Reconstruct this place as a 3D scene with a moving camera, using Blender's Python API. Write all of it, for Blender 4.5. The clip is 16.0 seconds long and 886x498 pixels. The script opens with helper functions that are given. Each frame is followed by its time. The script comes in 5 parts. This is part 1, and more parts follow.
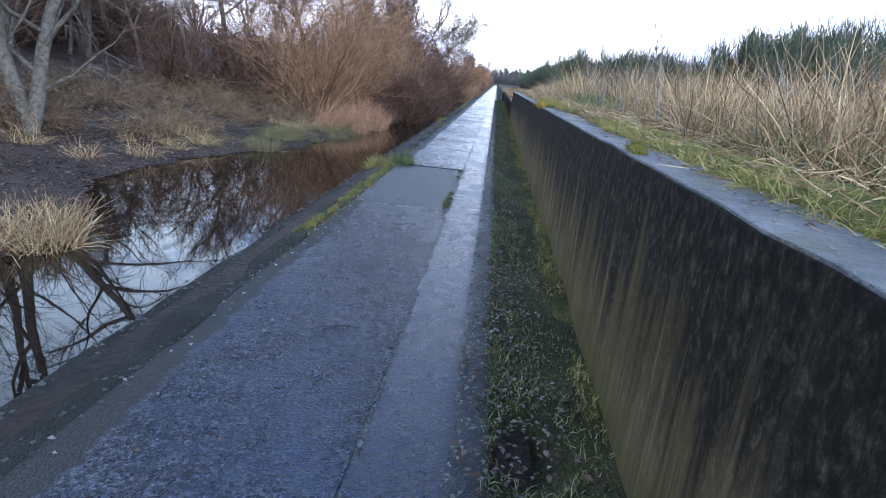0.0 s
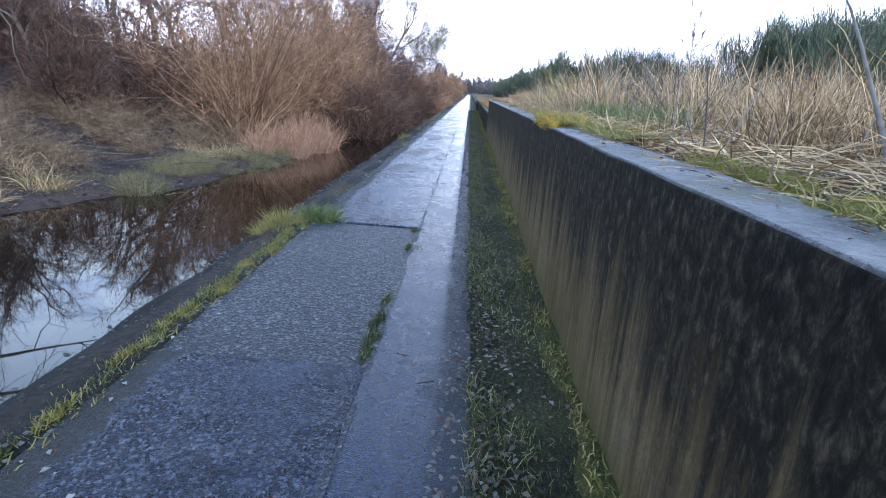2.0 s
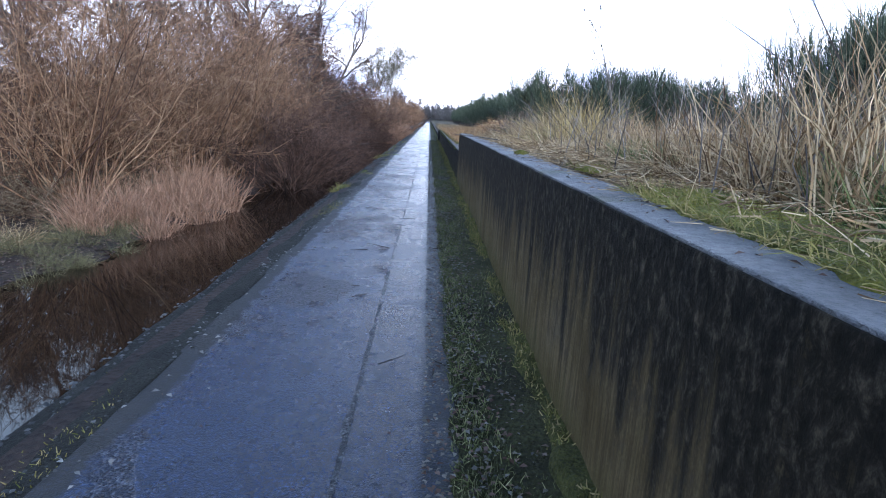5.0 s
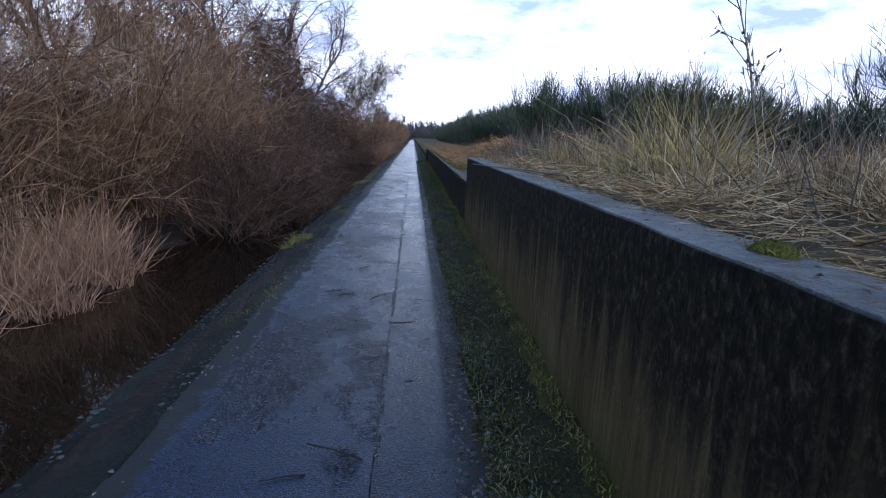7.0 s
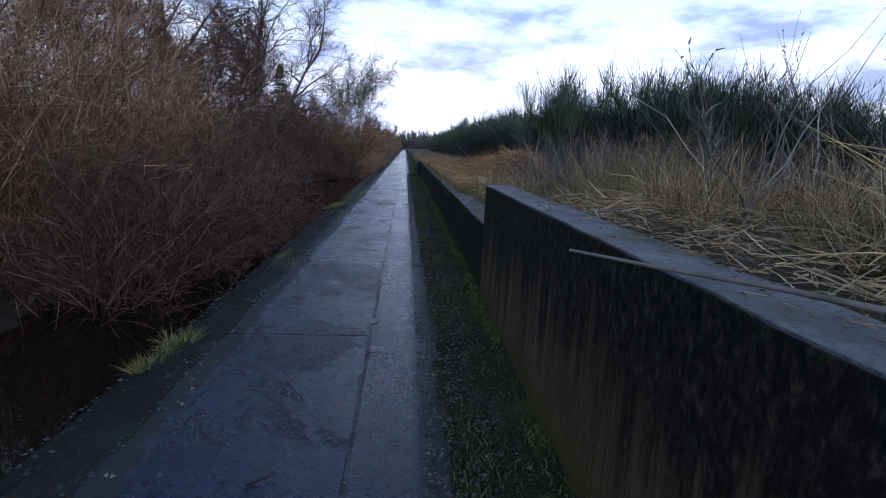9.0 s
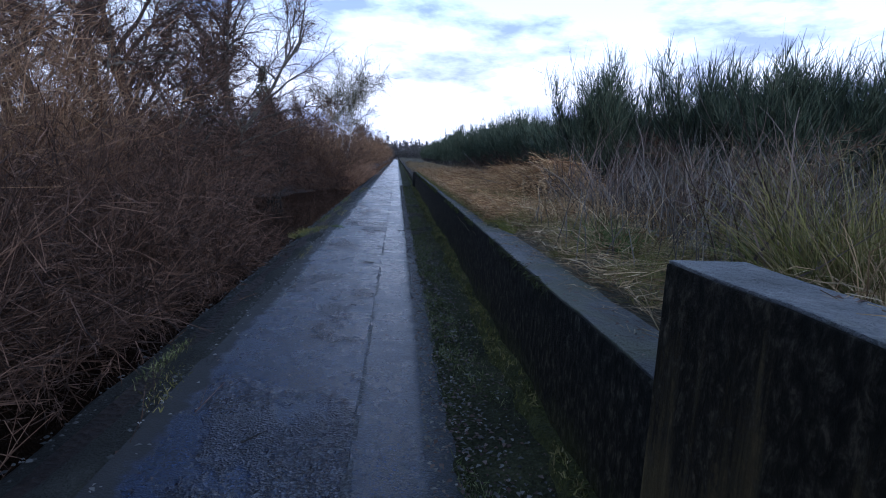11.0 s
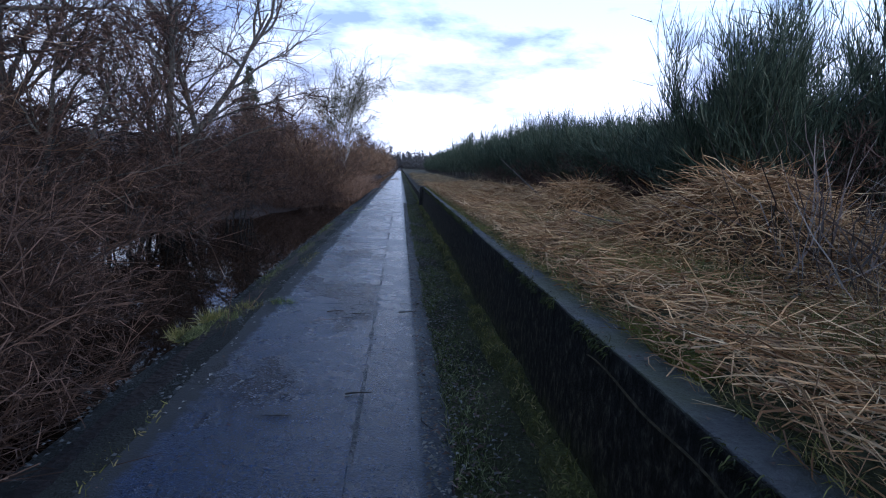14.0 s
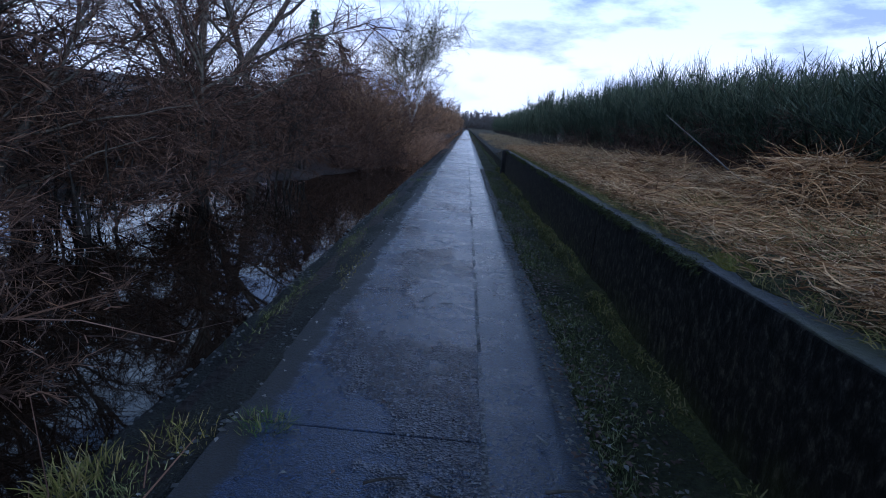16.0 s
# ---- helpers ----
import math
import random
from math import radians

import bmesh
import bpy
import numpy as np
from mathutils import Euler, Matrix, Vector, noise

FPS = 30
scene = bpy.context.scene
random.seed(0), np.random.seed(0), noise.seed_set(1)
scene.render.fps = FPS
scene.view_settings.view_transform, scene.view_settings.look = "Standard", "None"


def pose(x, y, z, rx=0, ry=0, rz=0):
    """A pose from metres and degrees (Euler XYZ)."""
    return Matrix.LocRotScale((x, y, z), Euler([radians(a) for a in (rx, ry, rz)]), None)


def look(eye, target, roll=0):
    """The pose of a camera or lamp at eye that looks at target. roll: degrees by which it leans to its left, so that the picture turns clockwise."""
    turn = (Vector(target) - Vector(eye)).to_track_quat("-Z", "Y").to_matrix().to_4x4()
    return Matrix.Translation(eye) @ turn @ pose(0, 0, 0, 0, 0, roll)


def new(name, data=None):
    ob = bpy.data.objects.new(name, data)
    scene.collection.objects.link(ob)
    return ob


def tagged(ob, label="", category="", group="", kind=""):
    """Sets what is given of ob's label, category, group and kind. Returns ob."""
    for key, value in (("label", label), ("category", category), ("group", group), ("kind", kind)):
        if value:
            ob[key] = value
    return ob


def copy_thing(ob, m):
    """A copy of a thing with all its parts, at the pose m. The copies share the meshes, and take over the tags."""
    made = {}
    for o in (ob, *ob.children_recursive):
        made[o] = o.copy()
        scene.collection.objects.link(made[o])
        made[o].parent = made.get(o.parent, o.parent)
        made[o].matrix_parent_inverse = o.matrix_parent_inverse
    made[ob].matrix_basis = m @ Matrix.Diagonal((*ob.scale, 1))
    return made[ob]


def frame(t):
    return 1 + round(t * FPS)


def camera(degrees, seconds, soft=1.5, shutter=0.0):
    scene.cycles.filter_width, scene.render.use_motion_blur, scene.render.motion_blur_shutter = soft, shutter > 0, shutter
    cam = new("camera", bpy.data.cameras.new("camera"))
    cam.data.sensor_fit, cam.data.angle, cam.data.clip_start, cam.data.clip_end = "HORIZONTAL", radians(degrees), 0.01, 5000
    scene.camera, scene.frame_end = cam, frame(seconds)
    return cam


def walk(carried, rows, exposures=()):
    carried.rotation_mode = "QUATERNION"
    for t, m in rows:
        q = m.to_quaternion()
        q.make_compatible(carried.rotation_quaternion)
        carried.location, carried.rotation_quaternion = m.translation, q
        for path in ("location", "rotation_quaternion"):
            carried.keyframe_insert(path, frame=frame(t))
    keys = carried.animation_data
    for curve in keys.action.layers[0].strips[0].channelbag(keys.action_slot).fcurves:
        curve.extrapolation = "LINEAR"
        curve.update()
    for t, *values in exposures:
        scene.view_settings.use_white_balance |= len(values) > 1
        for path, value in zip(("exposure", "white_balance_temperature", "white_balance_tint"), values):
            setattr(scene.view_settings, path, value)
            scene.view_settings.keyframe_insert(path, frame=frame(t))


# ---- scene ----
cam = camera(77.0, 16.0, soft=1.0)
PATH = [
    (0, (-0.605, 0.779, 1.343), (-0.728, 2.687, 0.757), 5.6),
    (0.5, (-0.539, 1.628, 1.311), (-0.645, 3.54, 0.736), 4.9),
    (1, (-0.587, 2.478, 1.311), (-0.677, 4.395, 0.746), 4.8),
    (1.5, (-0.553, 3.319, 1.291), (-0.622, 5.239, 0.735), 4.4),
    (2, (-0.578, 4.203, 1.296), (-0.632, 6.126, 0.749), 4.1),
    (2.5, (-0.552, 5.036, 1.295), (-0.586, 6.962, 0.757), 3.8),
    (3, (-0.562, 5.902, 1.314), (-0.579, 7.833, 0.79), 3.6),
    (3.5, (-0.558, 6.728, 1.317), (-0.548, 8.663, 0.811), 3.4),
    (4, (-0.58, 7.608, 1.311), (-0.553, 9.548, 0.825), 3.3),
    (4.5, (-0.613, 8.413, 1.349), (-0.564, 10.357, 0.881), 3.2),
    (7, (-0.845, 12.821, 1.378), (-0.725, 14.779, 0.988), 2.5),
    (7.5, (-0.85, 13.748, 1.37), (-0.722, 15.707, 0.99), 2.3),
    (8, (-0.802, 14.599, 1.422), (-0.667, 16.559, 1.043), 2.4),
    (8.5, (-0.747, 15.477, 1.419), (-0.607, 17.438, 1.052), 2.5),
    (11, (-0.805, 19.882, 1.361), (-0.629, 21.848, 1.041), 2.9),
    (11.5, (-0.85, 20.747, 1.35), (-0.673, 22.715, 1.043), 2.8),
    (12, (-0.766, 21.632, 1.343), (-0.586, 23.601, 1.041), 3.0),
    (12.5, (-0.779, 22.504, 1.358), (-0.603, 24.474, 1.061), 2.7),
    (13, (-0.732, 23.336, 1.355), (-0.561, 25.306, 1.059), 2.8),
    (13.5, (-0.779, 24.214, 1.375), (-0.614, 26.186, 1.087), 3.0),
    (14, (-0.788, 25.048, 1.342), (-0.624, 27.021, 1.06), 2.9),
    (14.5, (-0.865, 25.885, 1.345), (-0.712, 27.86, 1.07), 2.8),
    (15, (-0.852, 26.684, 1.342), (-0.738, 28.661, 1.058), 3.0),
    (15.5, (-0.961, 27.485, 1.391), (-0.947, 29.453, 1.037), 4.9),
    (16, (-1.152, 28.324, 1.259), (-1.197, 30.276, 0.827), 5.0),
]
EXPOSURES = [(0.0, 1.66, 5240, 11), (3.5, 2.04, 5140, 12), (4.7, 1.68, 5140, 12), (7.0, 0.54, 5100, 12), (8.5, 0.14, 5080, 12), (11.0, 0.28, 4900, 13), (14.5, 0.28, 4880, 13), (16.0, 0.08, 4680, 12)]
walk(cam, [(t, look(eye, target, roll)) for t, eye, target, roll in PATH], EXPOSURES)

# ---------------- world, sun ----------------
SUN_AZ, SUN_EL = radians(152), radians(15)
world = bpy.data.worlds.new("world")
scene.world = world
world.use_nodes = True
wn, wl = world.node_tree.nodes, world.node_tree.links
wn.clear()
w_out = wn.new("ShaderNodeOutputWorld")
w_bg = wn.new("ShaderNodeBackground")
w_sky = wn.new("ShaderNodeTexSky")
w_sky.sky_type, w_sky.sun_disc = "NISHITA", False
w_sky.sun_elevation, w_sky.sun_rotation = SUN_EL, SUN_AZ
w_sky.air_density, w_sky.dust_density, w_sky.ozone_density = 1.0, 0.5, 2.0
w_co = wn.new("ShaderNodeTexCoord")
w_map = wn.new("ShaderNodeMapping")
w_map.inputs["Scale"].default_value = (1.5, 1.5, 4.6)
w_map.inputs["Location"].default_value = (0.35, 0.1, 0.0)
w_noise = wn.new("ShaderNodeTexNoise")
w_noise.inputs["Scale"].default_value = 2.2
w_noise.inputs["Detail"].default_value = 7
w_noise.inputs["Roughness"].default_value = 0.55
w_ramp = wn.new("ShaderNodeValToRGB")
w_ramp.color_ramp.elements[0].position, w_ramp.color_ramp.elements[1].position = 0.14, 0.32
w_ramp.color_ramp.elements[0].color, w_ramp.color_ramp.elements[1].color = (0, 0, 0, 1), (1, 1, 1, 1)
w_noise2 = wn.new("ShaderNodeTexNoise")
w_noise2.inputs["Scale"].default_value = 3.1
w_noise2.inputs["Detail"].default_value = 9
w_noise2.inputs["Roughness"].default_value = 0.58
w_ramp2 = wn.new("ShaderNodeValToRGB")
w_ramp2.color_ramp.elements[0].position, w_ramp2.color_ramp.elements[1].position = 0.5, 0.63
w_ramp2.color_ramp.elements[0].color, w_ramp2.color_ramp.elements[1].color = (9.8, 9.2, 9.1, 1), (4.5, 4.6, 5.9, 1)
w_mix = wn.new("ShaderNodeMix")
w_mix.data_type = "RGBA"
wl.new(w_co.outputs["Generated"], w_map.inputs["Vector"])
wl.new(w_map.outputs[0], w_noise.inputs["Vector"])
wl.new(w_map.outputs[0], w_noise2.inputs["Vector"])
wl.new(w_noise.outputs["Fac"], w_ramp.inputs[0])
wl.new(w_noise2.outputs["Fac"], w_ramp2.inputs[0])
w_sep = wn.new("ShaderNodeSeparateXYZ")
w_high = wn.new("ShaderNodeValToRGB")
w_high.color_ramp.elements[0].position, w_high.color_ramp.elements[1].position = 0.3, 0.65
w_high.color_ramp.elements[0].color, w_high.color_ramp.elements[1].color = (1, 1, 1, 1), (0.12, 0.12, 0.12, 1)
w_cover = wn.new("ShaderNodeMath")
w_cover.operation = "MULTIPLY"
wl.new(w_co.outputs["Generated"], w_sep.inputs[0])
wl.new(w_sep.outputs["Z"], w_high.inputs[0])
wl.new(w_ramp.outputs[0], w_cover.inputs[0])
wl.new(w_high.outputs[0], w_cover.inputs[1])
wl.new(w_cover.outputs[0], w_mix.inputs["Factor"])
wl.new(w_sky.outputs[0], w_mix.inputs["A"])
w_tint = wn.new("ShaderNodeValToRGB")
w_tint.color_ramp.elements[0].position, w_tint.color_ramp.elements[1].position = 0.12, 0.27
w_tint.color_ramp.elements[0].color, w_tint.color_ramp.elements[1].color = (1, 1, 1, 1), (0.80, 0.93, 1.0, 1)
w_cloud = wn.new("ShaderNodeMix")
w_cloud.data_type, w_cloud.blend_type = "RGBA", "MULTIPLY"
w_cloud.inputs["Factor"].default_value = 1.0
wl.new(w_sep.outputs["Z"], w_tint.inputs[0])
wl.new(w_ramp2.outputs[0], w_cloud.inputs["A"])
wl.new(w_tint.outputs[0], w_cloud.inputs["B"])
wl.new(w_cloud.outputs["Result"], w_mix.inputs["B"])
wl.new(w_mix.outputs["Result"], w_bg.inputs[0])
w_bg.inputs[1].default_value = 0.12
wl.new(w_bg.outputs[0], w_out.inputs[0])

sun = new("sun", bpy.data.lights.new("sun", "SUN"))
sun.data.energy, sun.data.angle, sun.data.color = 1.0, radians(22), (1.0, 0.94, 0.86)
sun.matrix_world = look((math.sin(SUN_AZ) * 50, math.cos(SUN_AZ) * 50, 50 * math.tan(SUN_EL)), (0, 0, 0))


# ---------------- materials ----------------
def base_mat(name, rough=0.8, metal=0.0, spec=0.5):
    m = bpy.data.materials.new(name)
    m.use_nodes = True
    nt = m.node_tree
    b = nt.nodes["Principled BSDF"]
    b.inputs["Roughness"].default_value = rough
    b.inputs["Metallic"].default_value = metal
    b.inputs["Specular IOR Level"].default_value = spec
    return m, nt, b


def position(nt, scale=(1, 1, 1)):
    g = nt.nodes.new("ShaderNodeNewGeometry")
    mp = nt.nodes.new("ShaderNodeMapping")
    mp.inputs["Scale"].default_value = scale
    nt.links.new(g.outputs["Position"], mp.inputs["Vector"])
    return mp.outputs[0]


def noise_tex(nt, vec, scale, detail=5, rough=0.55, distort=0.0):
    n = nt.nodes.new("ShaderNodeTexNoise")
    n.inputs["Scale"].default_value = scale
    n.inputs["Detail"].default_value = detail
    n.inputs["Roughness"].default_value = rough
    n.inputs["Distortion"].default_value = distort
    nt.links.new(vec, n.inputs["Vector"])
    return n.outputs["Fac"]


def voronoi(nt, vec, scale):
    n = nt.nodes.new("ShaderNodeTexVoronoi")
    n.inputs["Scale"].default_value = scale
    nt.links.new(vec, n.inputs["Vector"])
    return n


def ramp(nt, fac, stops):
    r = nt.nodes.new("ShaderNodeValToRGB")
    el = r.color_ramp.elements
    while len(el) < len(stops):
        el.new(0.5)
    for e, (p, c) in zip(el, stops):
        e.position = p
        e.color = (c, c, c, 1) if isinstance(c, (int, float)) else (*c, 1)
    nt.links.new(fac, r.inputs[0])
    return r.outputs[0]


def mix(nt, fac, a, b, mode="MIX"):
    m = nt.nodes.new("ShaderNodeMix")
    m.data_type, m.blend_type = "RGBA", mode
    for sock, v in (("Factor", fac), ("A", a), ("B", b)):
        if isinstance(v, (int, float)):
            m.inputs[sock].default_value = v if sock == "Factor" else (v, v, v, 1)
        elif isinstance(v, tuple):
            m.inputs[sock].default_value = (*v, 1)
        else:
            nt.links.new(v, m.inputs[sock])
    return m.outputs["Result"]


def maths(nt, op, a, b=0.0):
    m = nt.nodes.new("ShaderNodeMath")
    m.operation = op
    for i, v in enumerate((a, b)):
        if isinstance(v, (int, float)):
            m.inputs[i].default_value = v
        else:
            nt.links.new(v, m.inputs[i])
    return m.outputs[0]


def bump(nt, b, height, strength=0.3, dist=0.02):
    n = nt.nodes.new("ShaderNodeBump")
    n.inputs["Strength"].default_value = strength
    n.inputs["Distance"].default_value = dist
    nt.links.new(height, n.inputs["Height"])
    nt.links.new(n.outputs[0], b.inputs["Normal"])


def axis(nt, which):
    g = nt.nodes.new("ShaderNodeNewGeometry")
    s = nt.nodes.new("ShaderNodeSeparateXYZ")
    nt.links.new(g.outputs["Position"], s.inputs[0])
    return s.outputs[which]


def strand_mat(name, colours, rough=0.75, spec=0.25):
    """Stems, twigs and blades: one of the colours for each strand, with blotches along it."""
    m, nt, b = base_mat(name, rough, 0, spec)
    g = nt.nodes.new("ShaderNodeNewGeometry")
    n = len(colours)
    c = ramp(nt, g.outputs["Random Per Island"], [(i / max(1, n - 1), col) for i, col in enumerate(colours)])
    v = noise_tex(nt, position(nt), 9.0, 3)
    c = mix(nt, 1.0, c, ramp(nt, v, [(0.3, 0.55), (0.7, 1.25)]), "MULTIPLY")
    nt.links.new(c, b.inputs["Base Color"])
    return m


def concrete_path(name="sky_tinted_wet_concrete", patchy=True, tone=1.0, worn_from=0.53, worn_to=0.57):
    m, nt, b = base_mat(name)
    p = position(nt)
    big = noise_tex(nt, p, 0.9, 6, 0.6)
    mid = noise_tex(nt, p, 6.0, 6, 0.65)
    grit = voronoi(nt, p, 120)
    stone = voronoi(nt, p, 88)
    # saturated blue: the sky's reflection on wet concrete, painted into the base colour
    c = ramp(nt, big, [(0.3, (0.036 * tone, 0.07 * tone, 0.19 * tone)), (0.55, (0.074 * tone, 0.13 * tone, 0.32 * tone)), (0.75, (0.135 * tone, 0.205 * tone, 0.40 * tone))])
    c = mix(nt, 0.55, c, ramp(nt, mid, [(0.3, 0.5), (0.7, 1.0)]), "MULTIPLY")
    speck = noise_tex(nt, p, 55, 3, 0.8)
    c = mix(nt, 0.9, c, ramp(nt, speck, [(0.36, 0.3), (0.5, 0.9), (0.62, 2.1)]), "MULTIPLY")
    c = mix(nt, 0.85, c, ramp(nt, grit.outputs["Color"], [(0.15, 0.35), (0.75, 1.0), (0.95, 2.2)]), "MULTIPLY")
    rough = ramp(nt, mix(nt, 0.5, big, mid), [(0.35, 0.16), (0.65, 0.38)])
    fine = maths(nt, "ADD", maths(nt, "MULTIPLY", speck, 0.9), maths(nt, "MULTIPLY", grit.outputs["Distance"], 0.4))
    if patchy:
        worn = ramp(nt, noise_tex(nt, position(nt, (0.9, 0.55, 1)), 1.1, 5, 0.7, 0.3), [(worn_from, 0.0), (worn_to, 1.0)])
        agg = ramp(nt, stone.outputs["Color"], [(0.15, (0.006, 0.007, 0.01)), (0.6, (0.03, 0.036, 0.058)), (0.95, (0.2, 0.215, 0.26))])
        c = mix(nt, maths(nt, "MULTIPLY", worn, 0.85), c, agg)
        fine = maths(nt, "ADD", fine, maths(nt, "MULTIPLY", maths(nt, "MULTIPLY", worn, stone.outputs["Distance"]), 2.6))
        edge = maths(nt, "ADD", axis(nt, 0), maths(nt, "MULTIPLY", mix(nt, 0.5, big, mid), 0.5))
        dirt = ramp(nt, maths(nt, "ADD", edge, 2.6), [(0.95, 1.0), (1.4, 0.0)])
        c = mix(nt, maths(nt, "MULTIPLY", dirt, 0.85), c, mix(nt, mid, (0.018, 0.016, 0.013), (0.05, 0.045, 0.036)))
        rough = mix(nt, dirt, rough, 0.75)
    if patchy:
        nt.links.new(c, b.inputs["Base Color"])
        nt.links.new(rough, b.inputs["Roughness"])
    else:
        side = ramp(nt, maths(nt, "ADD", maths(nt, "ADD", axis(nt, 0), maths(nt, "MULTIPLY", mid, 0.3)), 1.0), [(0.45, 0.0), (0.72, 0.9)])
        c2 = mix(nt, side, c, mix(nt, mid, (0.014, 0.014, 0.011), (0.045, 0.042, 0.032)))
        nt.links.new(c2, b.inputs["Base Color"])
        rough = mix(nt, side, rough, 0.7)
        nt.links.new(rough, b.inputs["Roughness"])
    bump(nt, b, fine, 0.75, 0.008)
    return m


def gravel_path():
    m, nt, b = base_mat("worn_aggregate_concrete")
    p = position(nt)
    st = voronoi(nt, p, 70)
    st2 = voronoi(nt, p, 130)
    big = noise_tex(nt, p, 1.6, 5)
    c = ramp(nt, st.outputs["Color"], [(0.1, (0.018, 0.018, 0.02)), (0.6, (0.048, 0.05, 0.06)), (0.95, (0.24, 0.24, 0.25))])
    c = mix(nt, 0.5, c, ramp(nt, big, [(0.3, 0.45), (0.7, 1.0)]), "MULTIPLY")
    nt.links.new(c, b.inputs["Base Color"])
    nt.links.new(ramp(nt, st2.outputs["Color"], [(0.1, 0.3), (0.9, 0.65)]), b.inputs["Roughness"])
    h = maths(nt, "ADD", st.outputs["Distance"], maths(nt, "MULTIPLY", st2.outputs["Distance"], 0.5))
    bump(nt, b, h, 1.0, 0.012)
    return m


def wall_concrete(name, algae, tone):
    """Tan concrete with vertical runs, under a broken black crust that thickens upwards."""
    m, nt, b = base_mat(name, 0.8, 0, 0.12)
    p = position(nt)
    z = axis(nt, 2)
    run = noise_tex(nt, position(nt, (1, 6.0, 0.45)), 1.3, 7, 0.66, 0.35)
    drip = noise_tex(nt, position(nt, (1, 26, 1.3)), 1.6, 6, 0.7, 0.4)
    blot = noise_tex(nt, p, 2.0, 7, 0.62)
    chunk = noise_tex(nt, position(nt, (1, 1.3, 0.8)), 19, 9, 0.76, 0.3)
    grain = noise_tex(nt, p, 70, 4, 0.75)
    c = ramp(nt, blot, [(0.3, (0.22 * tone, 0.165 * tone, 0.07 * tone)), (0.55, (0.37 * tone, 0.285 * tone, 0.145 * tone)), (0.75, (0.45 * tone, 0.36 * tone, 0.23 * tone))])
    c = mix(nt, 0.55, c, ramp(nt, drip, [(0.36, 0.3), (0.5, 0.8), (0.62, 1.25)]), "MULTIPLY")
    c = mix(nt, 0.5, c, ramp(nt, grain, [(0.35, 0.55), (0.6, 1.1)]), "MULTIPLY")
    crust = ramp(nt, chunk, [(0.38, (0.007, 0.0065, 0.005)), (0.50, (0.02, 0.0175, 0.013)), (0.57, (0.055, 0.046, 0.032)), (0.68, (0.14, 0.115, 0.078))])
    wear = maths(nt, "ADD", maths(nt, "ADD", maths(nt, "MULTIPLY", run, 1.0), maths(nt, "MULTIPLY", blot, 0.4)), maths(nt, "ADD", maths(nt, "MULTIPLY", drip, 0.22), maths(nt, "MULTIPLY", chunk, 0.58)))
    wear = maths(nt, "ADD", wear, maths(nt, "MULTIPLY", z, 0.5))
    c = mix(nt, ramp(nt, maths(nt, "MULTIPLY", maths(nt, "ADD", wear, algae), 0.5), [(0.60, 0.0), (0.69, 0.96)]), c, crust)
    top = maths(nt, "ADD", maths(nt, "ADD", z, algae * 1.2), maths(nt, "MULTIPLY", run, 0.7))
    c = mix(nt, ramp(nt, maths(nt, "MULTIPLY", top, 0.5), [(0.60, 0.0), (0.76, 0.75)]), c, ramp(nt, chunk, [(0.42, (0.006, 0.006, 0.006)), (0.56, (0.022, 0.022, 0.02)), (0.66, (0.09, 0.088, 0.078))]))
    green = maths(nt, "SUBTRACT", maths(nt, "MULTIPLY", mix(nt, 0.5, blot, run), 1.3), maths(nt, "MULTIPLY", z, 1.3))
    c = mix(nt, ramp(nt, green, [(0.32, 0.0), (0.75, 0.75)]), c, mix(nt, chunk, (0.03, 0.035, 0.007), (0.12, 0.118, 0.024)))
    nt.links.new(c, b.inputs["Base Color"])
    bump(nt, b, maths(nt, "ADD", maths(nt, "ADD", maths(nt, "MULTIPLY", chunk, 1.3), maths(nt, "MULTIPLY", grain, 0.35)), maths(nt, "MULTIPLY", drip, 0.5)), 1.0, 0.022)
    return m


def coping_concrete(name="weathered_coping_concrete", tone=1.0, moss=0.55):
    m, nt, b = base_mat(name, 0.62)
    p = position(nt)
    blot = noise_tex(nt, p, 3.2, 6, 0.65)
    spk = noise_tex(nt, p, 45, 4, 0.7)
    c = ramp(nt, blot, [(0.3, (0.055, 0.057, 0.06)), (0.5, (0.14, 0.145, 0.155)), (0.72, (0.25, 0.25, 0.245))])
    c = mix(nt, 0.6, c, ramp(nt, spk, [(0.35, 0.35), (0.6, 1.0)]), "MULTIPLY")
    mossy = noise_tex(nt, p, 1.7, 5)
    c = mix(nt, ramp(nt, mossy, [(moss, 0.0), (moss + 0.13, 0.75)]), mix(nt, 1.0, c, tone, "MULTIPLY"), (0.06, 0.064, 0.018))
    nt.links.new(c, b.inputs["Base Color"])
    bump(nt, b, maths(nt, "ADD", spk, maths(nt, "MULTIPLY", blot, 0.8)), 1.0, 0.03)
    return m


def soil(name, stops, scale=3.0, rough=0.9, strength=0.8, dist=0.04, spec=0.3):
    m, nt, b = base_mat(name, rough, 0, spec)
    p = position(nt)
    big = noise_tex(nt, p, scale * 0.25, 4)
    fine = noise_tex(nt, p, scale * 9, 6, 0.7)
    cell = voronoi(nt, p, scale * 8)
    c = ramp(nt, mix(nt, 0.45, big, fine), stops)
    c = mix(nt, 0.6, c, ramp(nt, cell.outputs["Color"], [(0.1, 0.45), (0.9, 1.1)]), "MULTIPLY")
    nt.links.new(c, b.inputs["Base Color"])
    bump(nt, b, maths(nt, "ADD", fine, cell.outputs["Distance"]), strength, dist)
    return m


